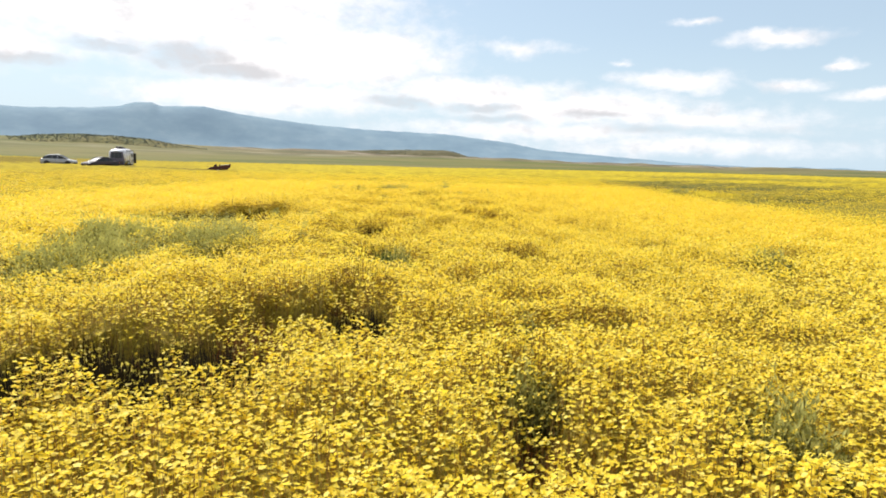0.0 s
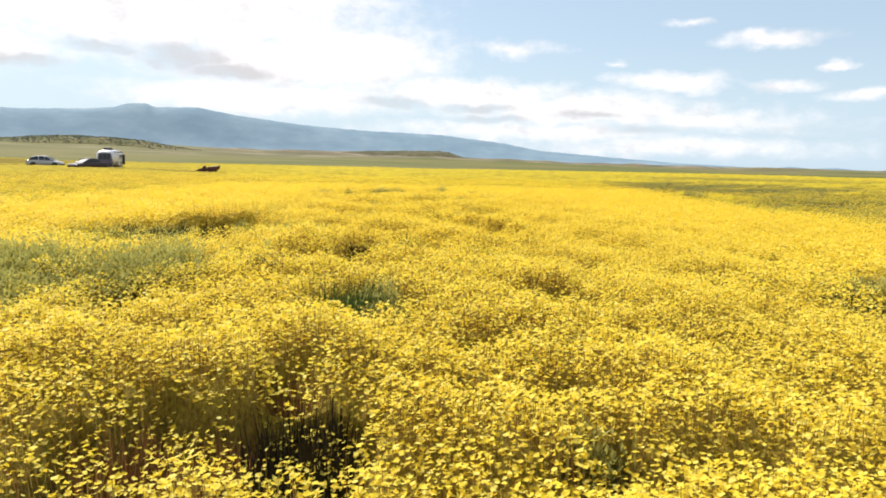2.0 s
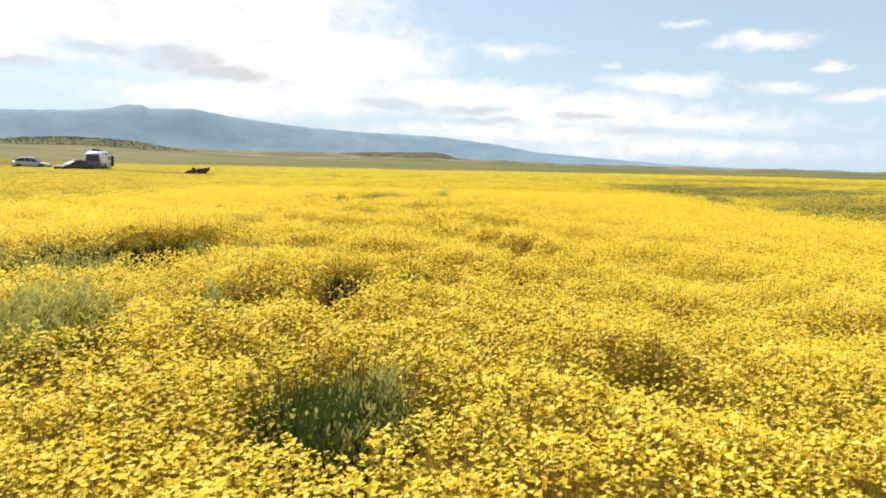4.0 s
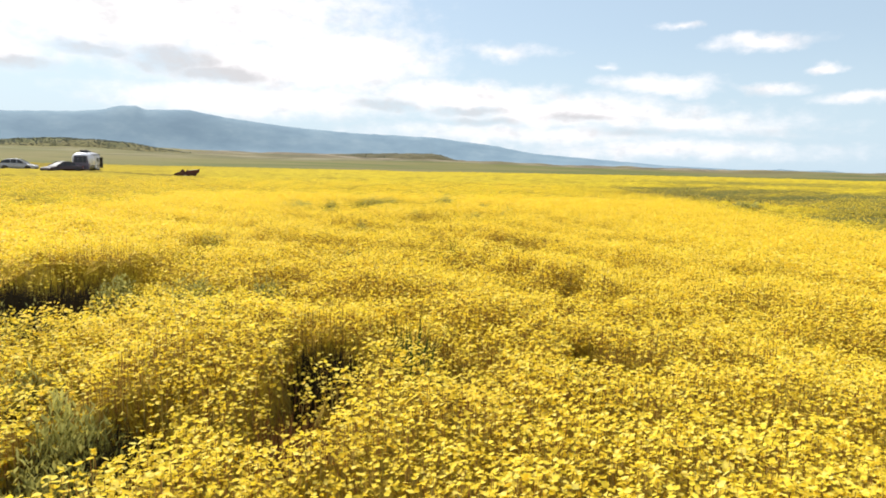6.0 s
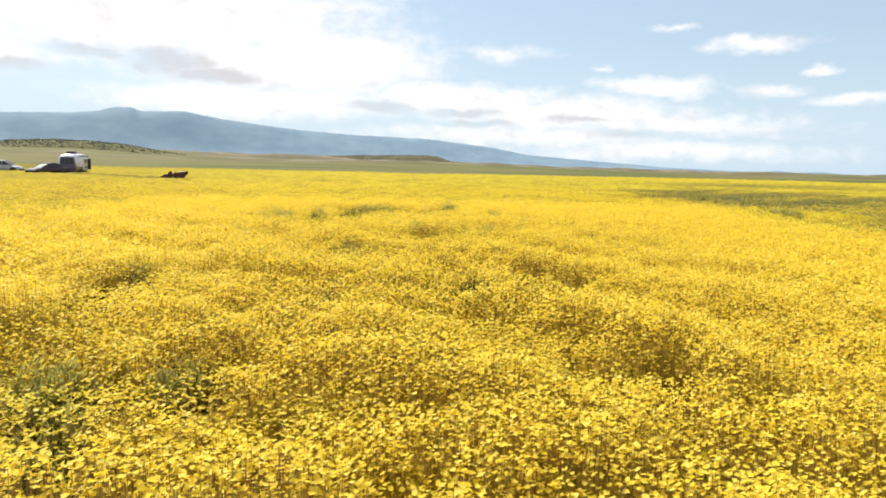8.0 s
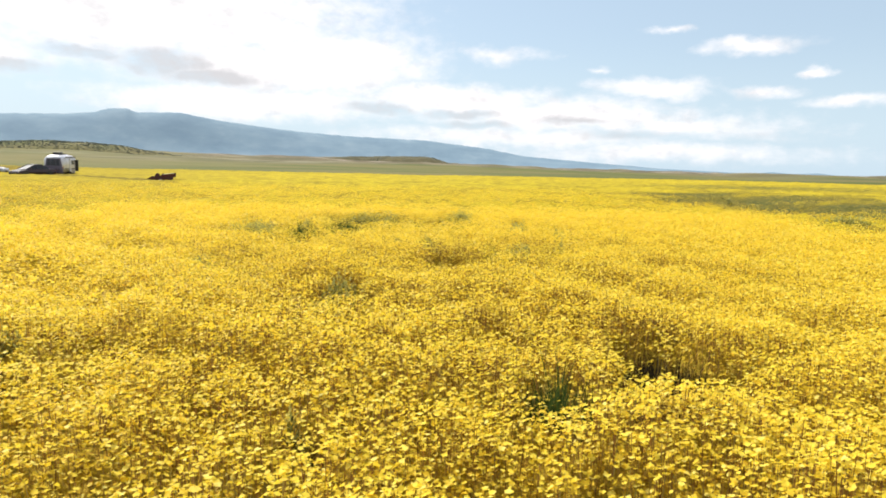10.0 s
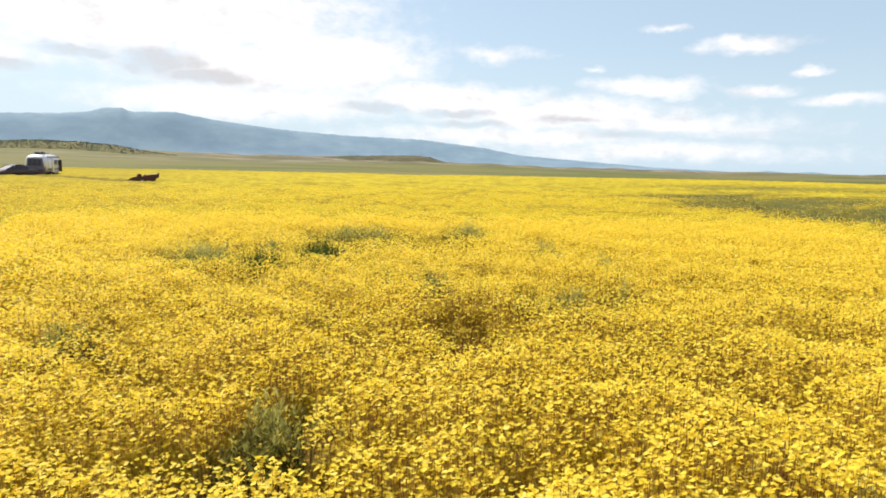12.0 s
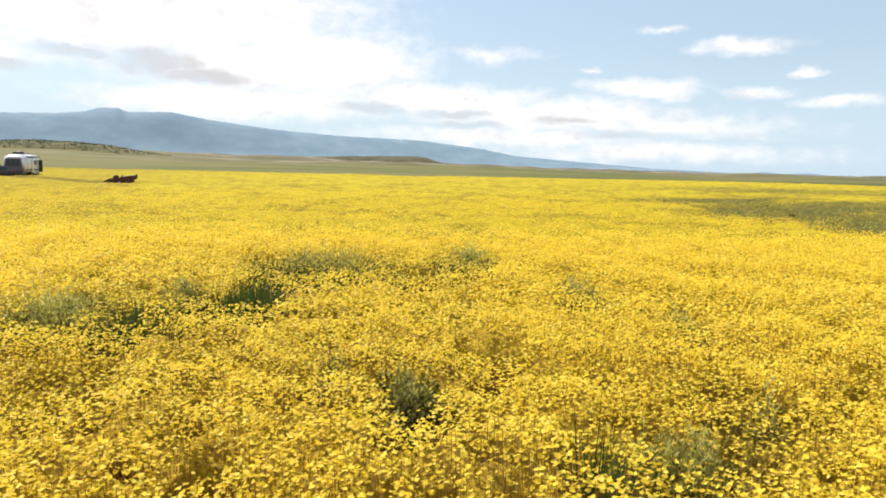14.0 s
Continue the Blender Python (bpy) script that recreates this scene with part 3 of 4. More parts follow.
def flowers(name, spots, shape, faces, slots, size, stems, label, depth=0.42, leaves=0.0):
    """One mesh of many plants. shape: the head's points (across, along, up) for a head of radius 1; faces: its faces; stems: the share with a stem in view;
    leaves: narrow leaves for each stem."""
    x, y, tall, share, green = spots
    n = len(x)
    base = land(x, y)
    top = base + tall * (1.05 - depth * rng.random(n) ** 1.7) + rng.normal(0.01, 0.014, n)
    ax, ay, up = frames_for(n, 0.33)
    radius = size * np.clip(rng.normal(1.0, 0.18, n), 0.55, 1.3)
    ay = ay * rng.uniform(0.72, 1.08, n)[:, None]
    cup = rng.normal(1.0, 0.8, n)[:, None, None]      # some heads open flat, some droop, some are half shut
    head = np.stack([x, y, top], -1)
    shape = np.array(shape, float)
    k = len(shape)
    v = head[:, None] + radius[:, None, None] * (shape[None, :, :1] * ax[:, None] + shape[None, :, 1:2] * ay[:, None] + cup * shape[None, :, 2:] * up[:, None])
    one_sizes = np.array([len(q) for q in faces])
    one = np.concatenate([np.array(q) for q in faces])
    corners = (np.arange(n)[:, None] * k + one[None]).ravel()
    tone = np.repeat(np.clip(rng.normal(0.56 if size < 0.0165 else 0.08, 0.24, n) + 0.16 * (1 - smooth(y, 5, 14)) - 0.08 * smooth(y, 15, 20), 0, 1), k)
    tone = np.clip(tone + rng.normal(0, 0.13, n * k), 0, 1)      # each head is uneven in itself
    # stems: narrow blades from the ground to the head
    has = rng.random(n) < stems
    m = int(has.sum())
    wide = rng.uniform(0.0011, 0.0022, m)
    turn = rng.uniform(0, 3.1416, m)
    w = np.stack([np.cos(turn), np.sin(turn), 0 * turn], -1) * wide[:, None]
    foot = np.stack([x[has], y[has], base[has] - 0.02], -1) + rng.normal(0, 0.025, (m, 3)) * [1, 1, 0]
    under = head[has] - up[has] * (radius[has] * 0.1)[:, None]
    s = np.stack([foot - w * 1.3, foot + w * 1.3, under + w * 0.7, under - w * 0.7], 1)
    # leaves: narrow triangles off the upper half of the stem
    q = int(m * leaves)
    pick = rng.integers(0, max(m, 1), q)
    at = foot[pick] + (under[pick] - foot[pick]) * rng.uniform(0.25, 0.85, q)[:, None]
    turn = rng.uniform(0, 6.283, q)
    way = np.stack([np.cos(turn), np.sin(turn), rng.uniform(0.3, 1.6, q)], -1) * rng.uniform(0.02, 0.05, q)[:, None]
    w = np.stack([-np.sin(turn), np.cos(turn), 0 * turn], -1) * rng.uniform(0.0015, 0.0035, q)[:, None]
    lf = np.stack([at - w, at + w, at + way], 1)
    verts = np.concatenate([v.reshape(-1, 3), s.reshape(-1, 3), lf.reshape(-1, 3)])
    corners = np.r_[corners, n * k + np.arange(m * 4 + q * 3)]
    sizes = np.r_[np.tile(one_sizes, n), np.full(m, 4), np.full(q, 3)]
    slot = np.r_[np.tile(slots, n), np.full(m + q, 1)]
    tone = np.r_[tone, np.repeat(np.clip(rng.random(m) * 0.8 + 0.15 * (1 - smooth(y[has], 5, 14)), 0, 1), 4), np.repeat(rng.uniform(0.4, 1, q), 3)]
    me = fast_mesh(name, verts, sizes, corners, [PETAL, STEM], slot, tone=tone)
    return tagged(new(name, me), label, "flowers", kind="stuff")


def side_spots():
    """Spots on both sides of the path's beginning, thinly sown."""
    n = 30000
    x, y = rng.uniform(-17, 16, n), rng.uniform(-9, 20, n)
    keep = depth_seen(x, y) > 30
    x, y = x[keep], y[keep]
    return (x, y, *field(x, y))


def bloom_shape(sides, notch, cup):
    return [(math.cos(i * 6.2832 / sides) * (1.0, notch)[i % 2], math.sin(i * 6.2832 / sides) * (1.0, notch)[i % 2], (cup, -cup * 0.3)[i % 2]) for i in range(sides)]


daisy = [(math.cos(i * 1.2566) * r, math.sin(i * 1.2566) * r, c) for i, (r, c) in enumerate(((1, 0.24), (0.85, -0.1), (1.05, 0.26), (0.9, 0.02), (0.95, -0.14)))]
four = bloom_shape(4, 0.85, 0.30)
flowers("wildflowers", scatter(-2.3, 1.5, 1.0, 19.6, 4300, 0, 2.45), daisy, [tuple(range(5))], [0], 0.0118, 0.35,
        "dense knee-high yellow daisy-like wildflowers on thin brown-green stems", leaves=0.4)
flowers("wildflowers", scatter(-4.2, 3.4, 1.0, 22.6, 4300, 2.45, 5.0), four, [tuple(range(4))], [0], 0.0121, 0.13,
        "dense knee-high yellow wildflowers on thin brown-green stems")
flowers("wildflowers", scatter(-9.0, 8.2, 0.0, 30.2, 1800, 5.0, 11.8), four, [tuple(range(4))], [0], 0.0160, 0.03,
        "dense yellow wildflowers further out in the field")
flowers("flower_heads", scatter(-29, 28, -2, 62, 150, 11.0, 44.0, (13, 44)), four, [tuple(range(4))], [0], 0.020, 0.0,
        "loose yellow flower heads over the far meadow", 0.3)
flowers("flower_heads", side_spots(), four, [tuple(range(4))], [0], 0.040, 0.0,
        "loose yellow flower heads beside the path of the view", 0.3)

# ======================= weeds and grass among the flowers =======================


def clump(kind, px, py, rx, ry, seed):
    """One clump on an uneven oval: leafy weeds, blades of grass, the bare stalks of a hollow (in a deep one darkened
    for its shade), or a bush.
    """
    rg = np.random.default_rng(seed)
    area = math.pi * rx * ry
    near = float(depth_seen(np.array([px]), np.array([py]))[0])
    per = {"weeds": 17000, "tall_weeds": 20000, "grass": 3500, "hollow": 2500, "deep_hollow": 6500, "bush": 500}[kind] * (0.9 if near < 6 else 0.45 if near < 14 else 0.2)
    n = int(np.clip(area * per, 160, 15000 if kind == "tall_weeds" else 9000))
    ang, r = rg.uniform(0, 6.283, n), np.sqrt(rg.random(n)) * (1.0 + (0.34 if kind == "weeds" else 0.22) * rg.standard_normal(n))
    r = r * (1 + 0.25 * np.sin(ang * 3 + seed) * np.sin(ang * 5 + 2 * seed))
    x, y = px + rx * r * np.cos(ang), py + ry * r * np.sin(ang)
    base = land(x, y)
    edge = np.clip(1 - (0.25 if kind == "tall_weeds" else 0.4) * np.clip(r, 0, 1.3) ** 2 + 0.20 * waves(x, y, 0.5, seed) + 0.24 * waves(x, y, 0.2, seed + 7, 2), 0.25, 1.3)
    big = 1 if near < 6 else 1.4 if near < 14 else 2.2
    width, low, high, spread = {"weeds": ((0.003, 0.008), 0.30, 0.44, 1.5), "tall_weeds": ((0.005, 0.011), 0.39, 0.53, 1.8), "grass": ((0.0025, 0.005), 0.28, 0.50, 0.5),
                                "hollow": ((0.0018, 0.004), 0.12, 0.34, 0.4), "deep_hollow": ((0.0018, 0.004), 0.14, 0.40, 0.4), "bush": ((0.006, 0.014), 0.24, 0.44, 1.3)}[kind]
    tall = (0.74 if kind == "tall_weeds" and rx < 0.3 else 1.0) * edge * rg.uniform(low, high, n) / 0.42 * np.maximum(mounds(x, y), 0.43)
    z0 = base - 0.02
    if kind in ("weeds", "tall_weeds", "bush"):      # leaves spring off at all heights
        z0 = z0 + rg.uniform(0, 0.95, n) ** (0.45 if kind == "tall_weeds" else 0.6) * tall
        tall = tall * rg.uniform(0.04, 0.085 if kind == "tall_weeds" else 0.10, n) * (1 if near < 6 else 1.25 if near < 14 else 1.8)
    wide = rg.uniform(*width, n) * big
    turn = rg.uniform(0, 6.283, n)
    lean = rg.uniform(0.1, 0.8, n) * spread
    way = np.stack([np.cos(turn), np.sin(turn), 0 * turn], -1)
    side = np.stack([-np.sin(turn), np.cos(turn), 0 * turn], -1) * wide[:, None]
    up = np.array([0, 0, 1.0])
    foot = np.stack([x, y, z0], -1)
    mid = foot + way * (0.4 * lean * tall)[:, None] + up * (0.55 * tall)[:, None]
    tip = foot + way * (lean * tall)[:, None] + up * tall[:, None]
    v = np.stack([foot, mid + side, tip, mid - side], 1)
    tone = np.repeat(np.clip(rg.normal(0.22 if kind == "tall_weeds" and rx < 0.3 else 0.44, 0.27, n) + 3.2 * (z0 - base - 0.27), 0, 1), 4)     # low leaves are darker: shade inside the clump is put into tone
    name, material, label, cat = {
        "weeds": ("weed_clump", WEED, "grey-green leafy weed clump among the yellow flowers", "weeds"),
        "tall_weeds": ("weed_clump", WEED, "tall dark grey-green weed clump standing over the flowers", "weeds"),
        "deep_hollow": ("stalk_clump", STALK, "dense dark stalks in a deep hollow, darkened further for its shade", "stalks"),
        "grass": ("grass_clump", GRASS, "bright green grass tuft among the yellow flowers", "grass"),
        "hollow": ("stalk_clump", STEM, "brown bare stalks in a shady hollow of the meadow", "stalks"),
        "bush": ("low_bush", WEED, "small dark green bush on the weedy flat", "bush")}[kind]
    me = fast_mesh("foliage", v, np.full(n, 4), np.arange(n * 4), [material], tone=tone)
    e = tagged(new(name), label, cat, {"bush": "bushes on the weedy flat"}.get(kind, "green clumps in the meadow" if "hollow" not in kind else "stalks in the hollows"))
    e.location = (px, py, float(land(np.array([px]), np.array([py]))[0]))
    leaves = tagged(new("foliage", me), kind="stuff")
    leaves.parent, leaves.location = e, -e.location


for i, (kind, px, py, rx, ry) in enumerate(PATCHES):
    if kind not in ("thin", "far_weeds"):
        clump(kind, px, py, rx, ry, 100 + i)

# ======================= mountains and low hills =======================


def hill_mat(name, low, mid, high, size):
    m = Mat(name, 0.95)
    c = m.ramp(m.noise(size, 6, 0.62), (0.35, low), (0.5, mid), (0.66, high))
    return m.colour(c).m


# blue of the distant air is put into the range's base colour
HAZE_HILL = hill_mat("hazed_mountain", (0.150, 0.222, 0.285), (0.175, 0.252, 0.312), (0.215, 0.29, 0.345), 0.0055)


def mountain():
    """The long range to the west: a broad table top that runs down to the plain in the north."""
    az = np.linspace(-60, 34, 520)
    top = np.interp(az, [-75, -45, -32.8, -31.3, -29.4, -27, -25.1, -24.3, -23, -22.4, -19.3, -16.4, -13.3, -10.6, -6.5, 0, 5.2, 8, 12.1, 18.7, 23, 25.6, 27, 28.4, 30, 31.6, 34],
                    [1.6, 2.3, 2.87, 2.81, 2.92, 3.05, 3.28, 3.56, 3.63, 3.40, 3.5, 3.02, 2.7, 2.4, 2.16, 1.98, 1.41, 0.88, 0.60, 0.14, 0.0, -0.10, 0.07, -0.04, 0.06, -0.10, -0.15])
    top = top + 0.022 * waves(az, az * 0, 0.9, 35, 4) * np.clip(top, 0, 1) + 0.025 * waves(az, az * 0, 5, 31, 4) * np.clip(top, 0, 1)
    u = np.linspace(0, 1, 40)[:, None]
    r = 3150 + 650 * u + 0 * az
    x, y = r * np.sin(np.radians(az)), r * np.cos(np.radians(az))
    foot = land(x[:1], y[:1]) - 14
    crest = 1.4 + 3800 * np.tan(np.radians(top))
    broad = np.convolve(np.pad(crest, 30, mode="edge"), np.hanning(61) / np.hanning(61).sum(), mode="valid")      # the foot slopes ignore the crest's small steps
    crest = broad + (crest - broad) * smooth(u, 0.55, 1.0)
    rise = smooth(u, 0.05, 1.0) ** 0.9
    z = foot + (crest - foot) * rise
    z = z + np.clip(crest - foot, 0, 90) * 0.035 * waves(az * 45 + 40 * u, 70 * u + 25 * np.sin(az * 0.31), 130, 33, 5) * u * (1 - u) * 2.2
    back = (np.vstack([x, x[-1:] * 1.08]), np.vstack([y, y[-1:] * 1.08]), np.vstack([z, z[-1:] * 0 + foot - 30]))
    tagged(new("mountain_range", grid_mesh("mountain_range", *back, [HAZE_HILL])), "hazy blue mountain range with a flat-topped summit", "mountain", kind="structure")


mountain()


KNOLL = hill_mat("brown_knoll", (0.065, 0.06, 0.028), (0.105, 0.092, 0.046), (0.15, 0.125, 0.066), 0.05)


def low_hill(name, azs_at, heights, r, seed, material, label):
    """A low swell on the plain: its height along the way, by azimuth."""
    a = np.linspace(azs_at[0], azs_at[-1], 90)[None]
    u = np.linspace(-1, 1, 14)[:, None]
    rr = r + 60 * u + 0 * a
    x, y = rr * np.sin(np.radians(a)), rr * np.cos(np.radians(a))
    h = np.interp(a, azs_at, heights)
    h = (h + np.roll(h, 2) + np.roll(h, -2) + np.roll(h, 4) + np.roll(h, -4)) / 5
    z = land(x, y) - 1.0 + (h + 1) * np.clip(1 - u * u, 0, 1) ** 0.8 + 0.5 * waves(x, y, 40, seed)
    z = np.where(np.abs(u) > 0.99, land(x, y) - 2.0, z)
    tagged(new(name, grid_mesh(name, x, y, z, [material], plain=1 + 0 * x, dry=0.15 + 0 * x)), label, "hill", kind="structure")


low_hill("low_hill", (-40, -36, -33, -30, -28, -23.8, -20.6, -18.4, -17), (0, 0.6, 1.6, 4.6, 7.6, 7.4, 1.8, 0.4, 0), 760, 41, SOIL, "low scrub-covered ridge on the plain")
low_hill("low_hill", (-10, -8.2, -5, -1.8, 0.5, 1.7, 2.3), (0, 1.2, 4.5, 8.2, 8.5, 2.5, 0), 1000, 42, KNOLL, "low brown knoll on the plain")

# ======================= scrub on the ridge =======================
# green leaf colours, paled and greyed to hold the haze of distance
SCRUB = leaf_mat("hazed_scrub_leaf", (0.095, 0.11, 0.085), (0.15, 0.165, 0.12), (0.22, 0.225, 0.16), 0.2)


def scrub(name, az0, az1, r, n, seed, label, scale=1.0):
    """Many small uneven bushes strewn over a ridge, each a heap of leafy tufts."""
    rg = np.random.default_rng(seed)
    s = rg.beta(1.3, 1.5, n)
    azm = np.radians(az0 + (az1 - az0) * s)
    rr = r + rg.uniform(-62, 0, n)
    hx, hy = rr * np.sin(azm), rr * np.cos(azm)
    hz = np.array([hill_top(px, py) for px, py in zip(hx, hy)])
    size = rg.uniform(0.5, 1.6, n) * scale
    k = 22
    mid = np.repeat(np.stack([hx, hy, hz + size * 0.5], -1)[:, None], k, 1)
    mid = mid + rg.normal(0, 0.42, (n, k, 3)) * size[:, None, None] * np.array([1.2, 1.2, 0.7])
    mid[:, :, 2] = np.maximum(mid[:, :, 2], hz[:, None] + 0.1)
    leaf = rg.normal(0, 0.34, (n, k, 3, 3)) * size[:, None, None, None]
    v = mid[:, :, None] + leaf
    me = fast_mesh(name, v, np.full(n * k, 3), np.arange(n * k * 3), [SCRUB], tone=np.repeat(rg.random(n * k), 3))
    tagged(new(name, me), label, "shrubs", kind="stuff")


def hill_top(px, py):
    hit, place, _, _ = HILL_TREE.ray_cast(Vector((px, py, 400.0)), Vector((0, 0, -1)))[:4]
    return hit.z if hit is not None else float(land(np.array([px]), np.array([py]))[0])


from mathutils.bvhtree import BVHTree
hills = [o for o in scene.objects if o.name.startswith("low_hill")]
hv, hf = [], []
for o in hills:
    n0 = len(hv)
    hv += [v.co.copy() for v in o.data.vertices]
    hf += [[n0 + i for i in p.vertices] for p in o.data.polygons]
HILL_TREE = BVHTree.FromPolygons(hv, hf)
scrub("scrub_bushes", -32.6, -18.8, 760, 1700, 51, "dark green scrub bushes scattered along the ridge", 0.52)
scrub("scrub_bushes", -8.0, 1.9, 1000, 260, 52, "sparse low brown scrub on the knoll", 0.55)

# ======================= parked vehicles and the old farm machine =======================

CAR_X, CAR_Y, CAR_T = -52.94, 94.14, 14.0
SED_X, SED_Y, SED_T = -44.35, 88.30, 245.0
TRA_X, TRA_Y, TRA_T = -44.47, 94.50, -74.9
PLO_X, PLO_Y, PLO_T = -21.98, 66.67, 18.2


def part(name, bm, material, parent, label="", smooth_faces=False):
    me = bpy.data.meshes.new(name)
    bmesh.ops.recalc_face_normals(bm, faces=bm.faces)
    bm.to_mesh(me)
    bm.free()
    me.materials.append(material)
    if smooth_faces:
        me.polygons.foreach_set("use_smooth", [True] * len(me.polygons))
    ob = new(name, me)
    ob.parent = parent
    return tagged(ob, label)


def box(x0, x1, y0, y1, z0, z1, bevel=0.02):
    bm = bmesh.new()
    bmesh.ops.create_cube(bm, size=1)
    for v in bm.verts:
        v.co = Vector(((x0 + x1) / 2 + v.co.x * (x1 - x0), (y0 + y1) / 2 + v.co.y * (y1 - y0), (z0 + z1) / 2 + v.co.z * (z1 - z0)))
    if bevel:
        bmesh.ops.bevel(bm, geom=bm.edges[:], offset=bevel, segments=2, affect="EDGES", profile=0.5)
    return bm


def tube(p, q, r, sides=10, r2=None):
    bm = bmesh.new()
    p, q = Vector(p), Vector(q)
    bmesh.ops.create_cone(bm, cap_ends=True, segments=sides, radius1=r, radius2=r if r2 is None else r2, depth=(q - p).length)
    turn = (q - p).to_track_quat("Z", "Y").to_matrix().to_4x4()
    bmesh.ops.transform(bm, matrix=Matrix.Translation((p + q) / 2) @ turn, verts=bm.verts[:])
    return bm


def lathe(outline, sides, centre, axis="Y"):
    """A turned shape from (radius, along) pairs, about the y axis through centre."""
    bm = bmesh.new()
    rings = []
    for r, h in outline:
        rings.append([bm.verts.new((centre[0] + r * math.cos(i * 2 * math.pi / sides), centre[1] + h, centre[2] + r * math.sin(i * 2 * math.pi / sides))) for i in range(sides)])
    for a, b in zip(rings, rings[1:]):
        for i in range(sides):
            bm.faces.new((a[i], a[(i + 1) % sides], b[(i + 1) % sides], b[i]))
    bm.faces.new(rings[0])
    bm.faces.new(rings[-1])
    return bm


def loft(rings, closed=True):
    """A skin over rings of points, with caps."""
    bm = bmesh.new()
    rows = [[bm.verts.new(p) for p in ring] for ring in rings]
    n = len(rows[0])
    for a, b in zip(rows, rows[1:]):
        for i in range(n if closed else n - 1):
            bm.faces.new((a[i], a[(i + 1) % n], b[(i + 1) % n], b[i]))
    if closed:
        bm.faces.new(rows[0])
        bm.faces.new(rows[-1])
    return bm


def paint(name, c, rough=0.3, metal=0.0, dirt=(0.2, 0.16, 0.1), much=0.25):
    m = Mat(name, rough, metal)
    base = m.mix(m.math("MULTIPLY", m.noise(2.2, 5, 0.6, False), much), c, dirt)
    m.colour(base)
    return m.m


SILVER = paint("silver_paint", (0.38, 0.39, 0.43), 0.42, 0.4)
MAROON = paint("dark_paint", (0.030, 0.010, 0.012), 0.28, 0.0, (0.05, 0.03, 0.025), 0.2)
GLASS = paint("car_glass", (0.012, 0.014, 0.018), 0.3, 0.0, (0.02, 0.02, 0.02), 0.15)
RUBBER = paint("rubber", (0.016, 0.016, 0.016), 0.85)
RIM = paint("wheel_alloy", (0.45, 0.45, 0.46), 0.35, 0.8)
ALU = paint("trailer_aluminium", (0.60, 0.59, 0.64), 0.42, 0.35, (0.6, 0.58, 0.55), 0.15)
# the trailer's blunt end lies in shade; this colour carries that shade
END_PANEL = paint("shaded_end_panel", (0.085, 0.07, 0.11), 0.35)
TRIM = paint("dark_trim", (0.03, 0.03, 0.035), 0.5)
LAMP_RED = paint("tail_lamp", (0.35, 0.015, 0.012), 0.4)
LAMP_CLEAR = paint("head_lamp", (0.6, 0.61, 0.63), 0.4)
RUST = paint("rusty_iron", (0.10, 0.036, 0.028), 0.85, 0.1, (0.05, 0.02, 0.014), 0.7)
RUST_RED = paint("faded_red_iron", (0.12, 0.036, 0.03), 0.8, 0.0, (0.10, 0.04, 0.028), 0.7)
WORN = paint("bare_steel", (0.42, 0.40, 0.38), 0.5, 0.4, (0.2, 0.1, 0.06), 0.5)


def wheel(parent, x, y, r, width):
    o = part("wheel", lathe([(r * 0.62, -width / 2), (r * 0.93, -width / 2), (r, -width * 0.32), (r, width * 0.32), (r * 0.93, width / 2), (r * 0.62, width / 2)], 24, (x, y, r)), RUBBER, parent, "black rubber tyre")
    part("rim", lathe([(r * 0.2, -width * 0.46), (r * 0.62, -width * 0.40), (r * 0.62, width * 0.40), (r * 0.2, width * 0.46)], 16, (x, y, r)), RIM, o, "grey alloy rim")


def stand(name, x, y, turn, label, category):
    """The empty that carries a thing, on the ground there."""
    e = new(name)
    e.matrix_world = pose(x, y, float(land(np.array([x]), np.array([y]))[0]), 0, 0, turn)
    return tagged(e, label, category)


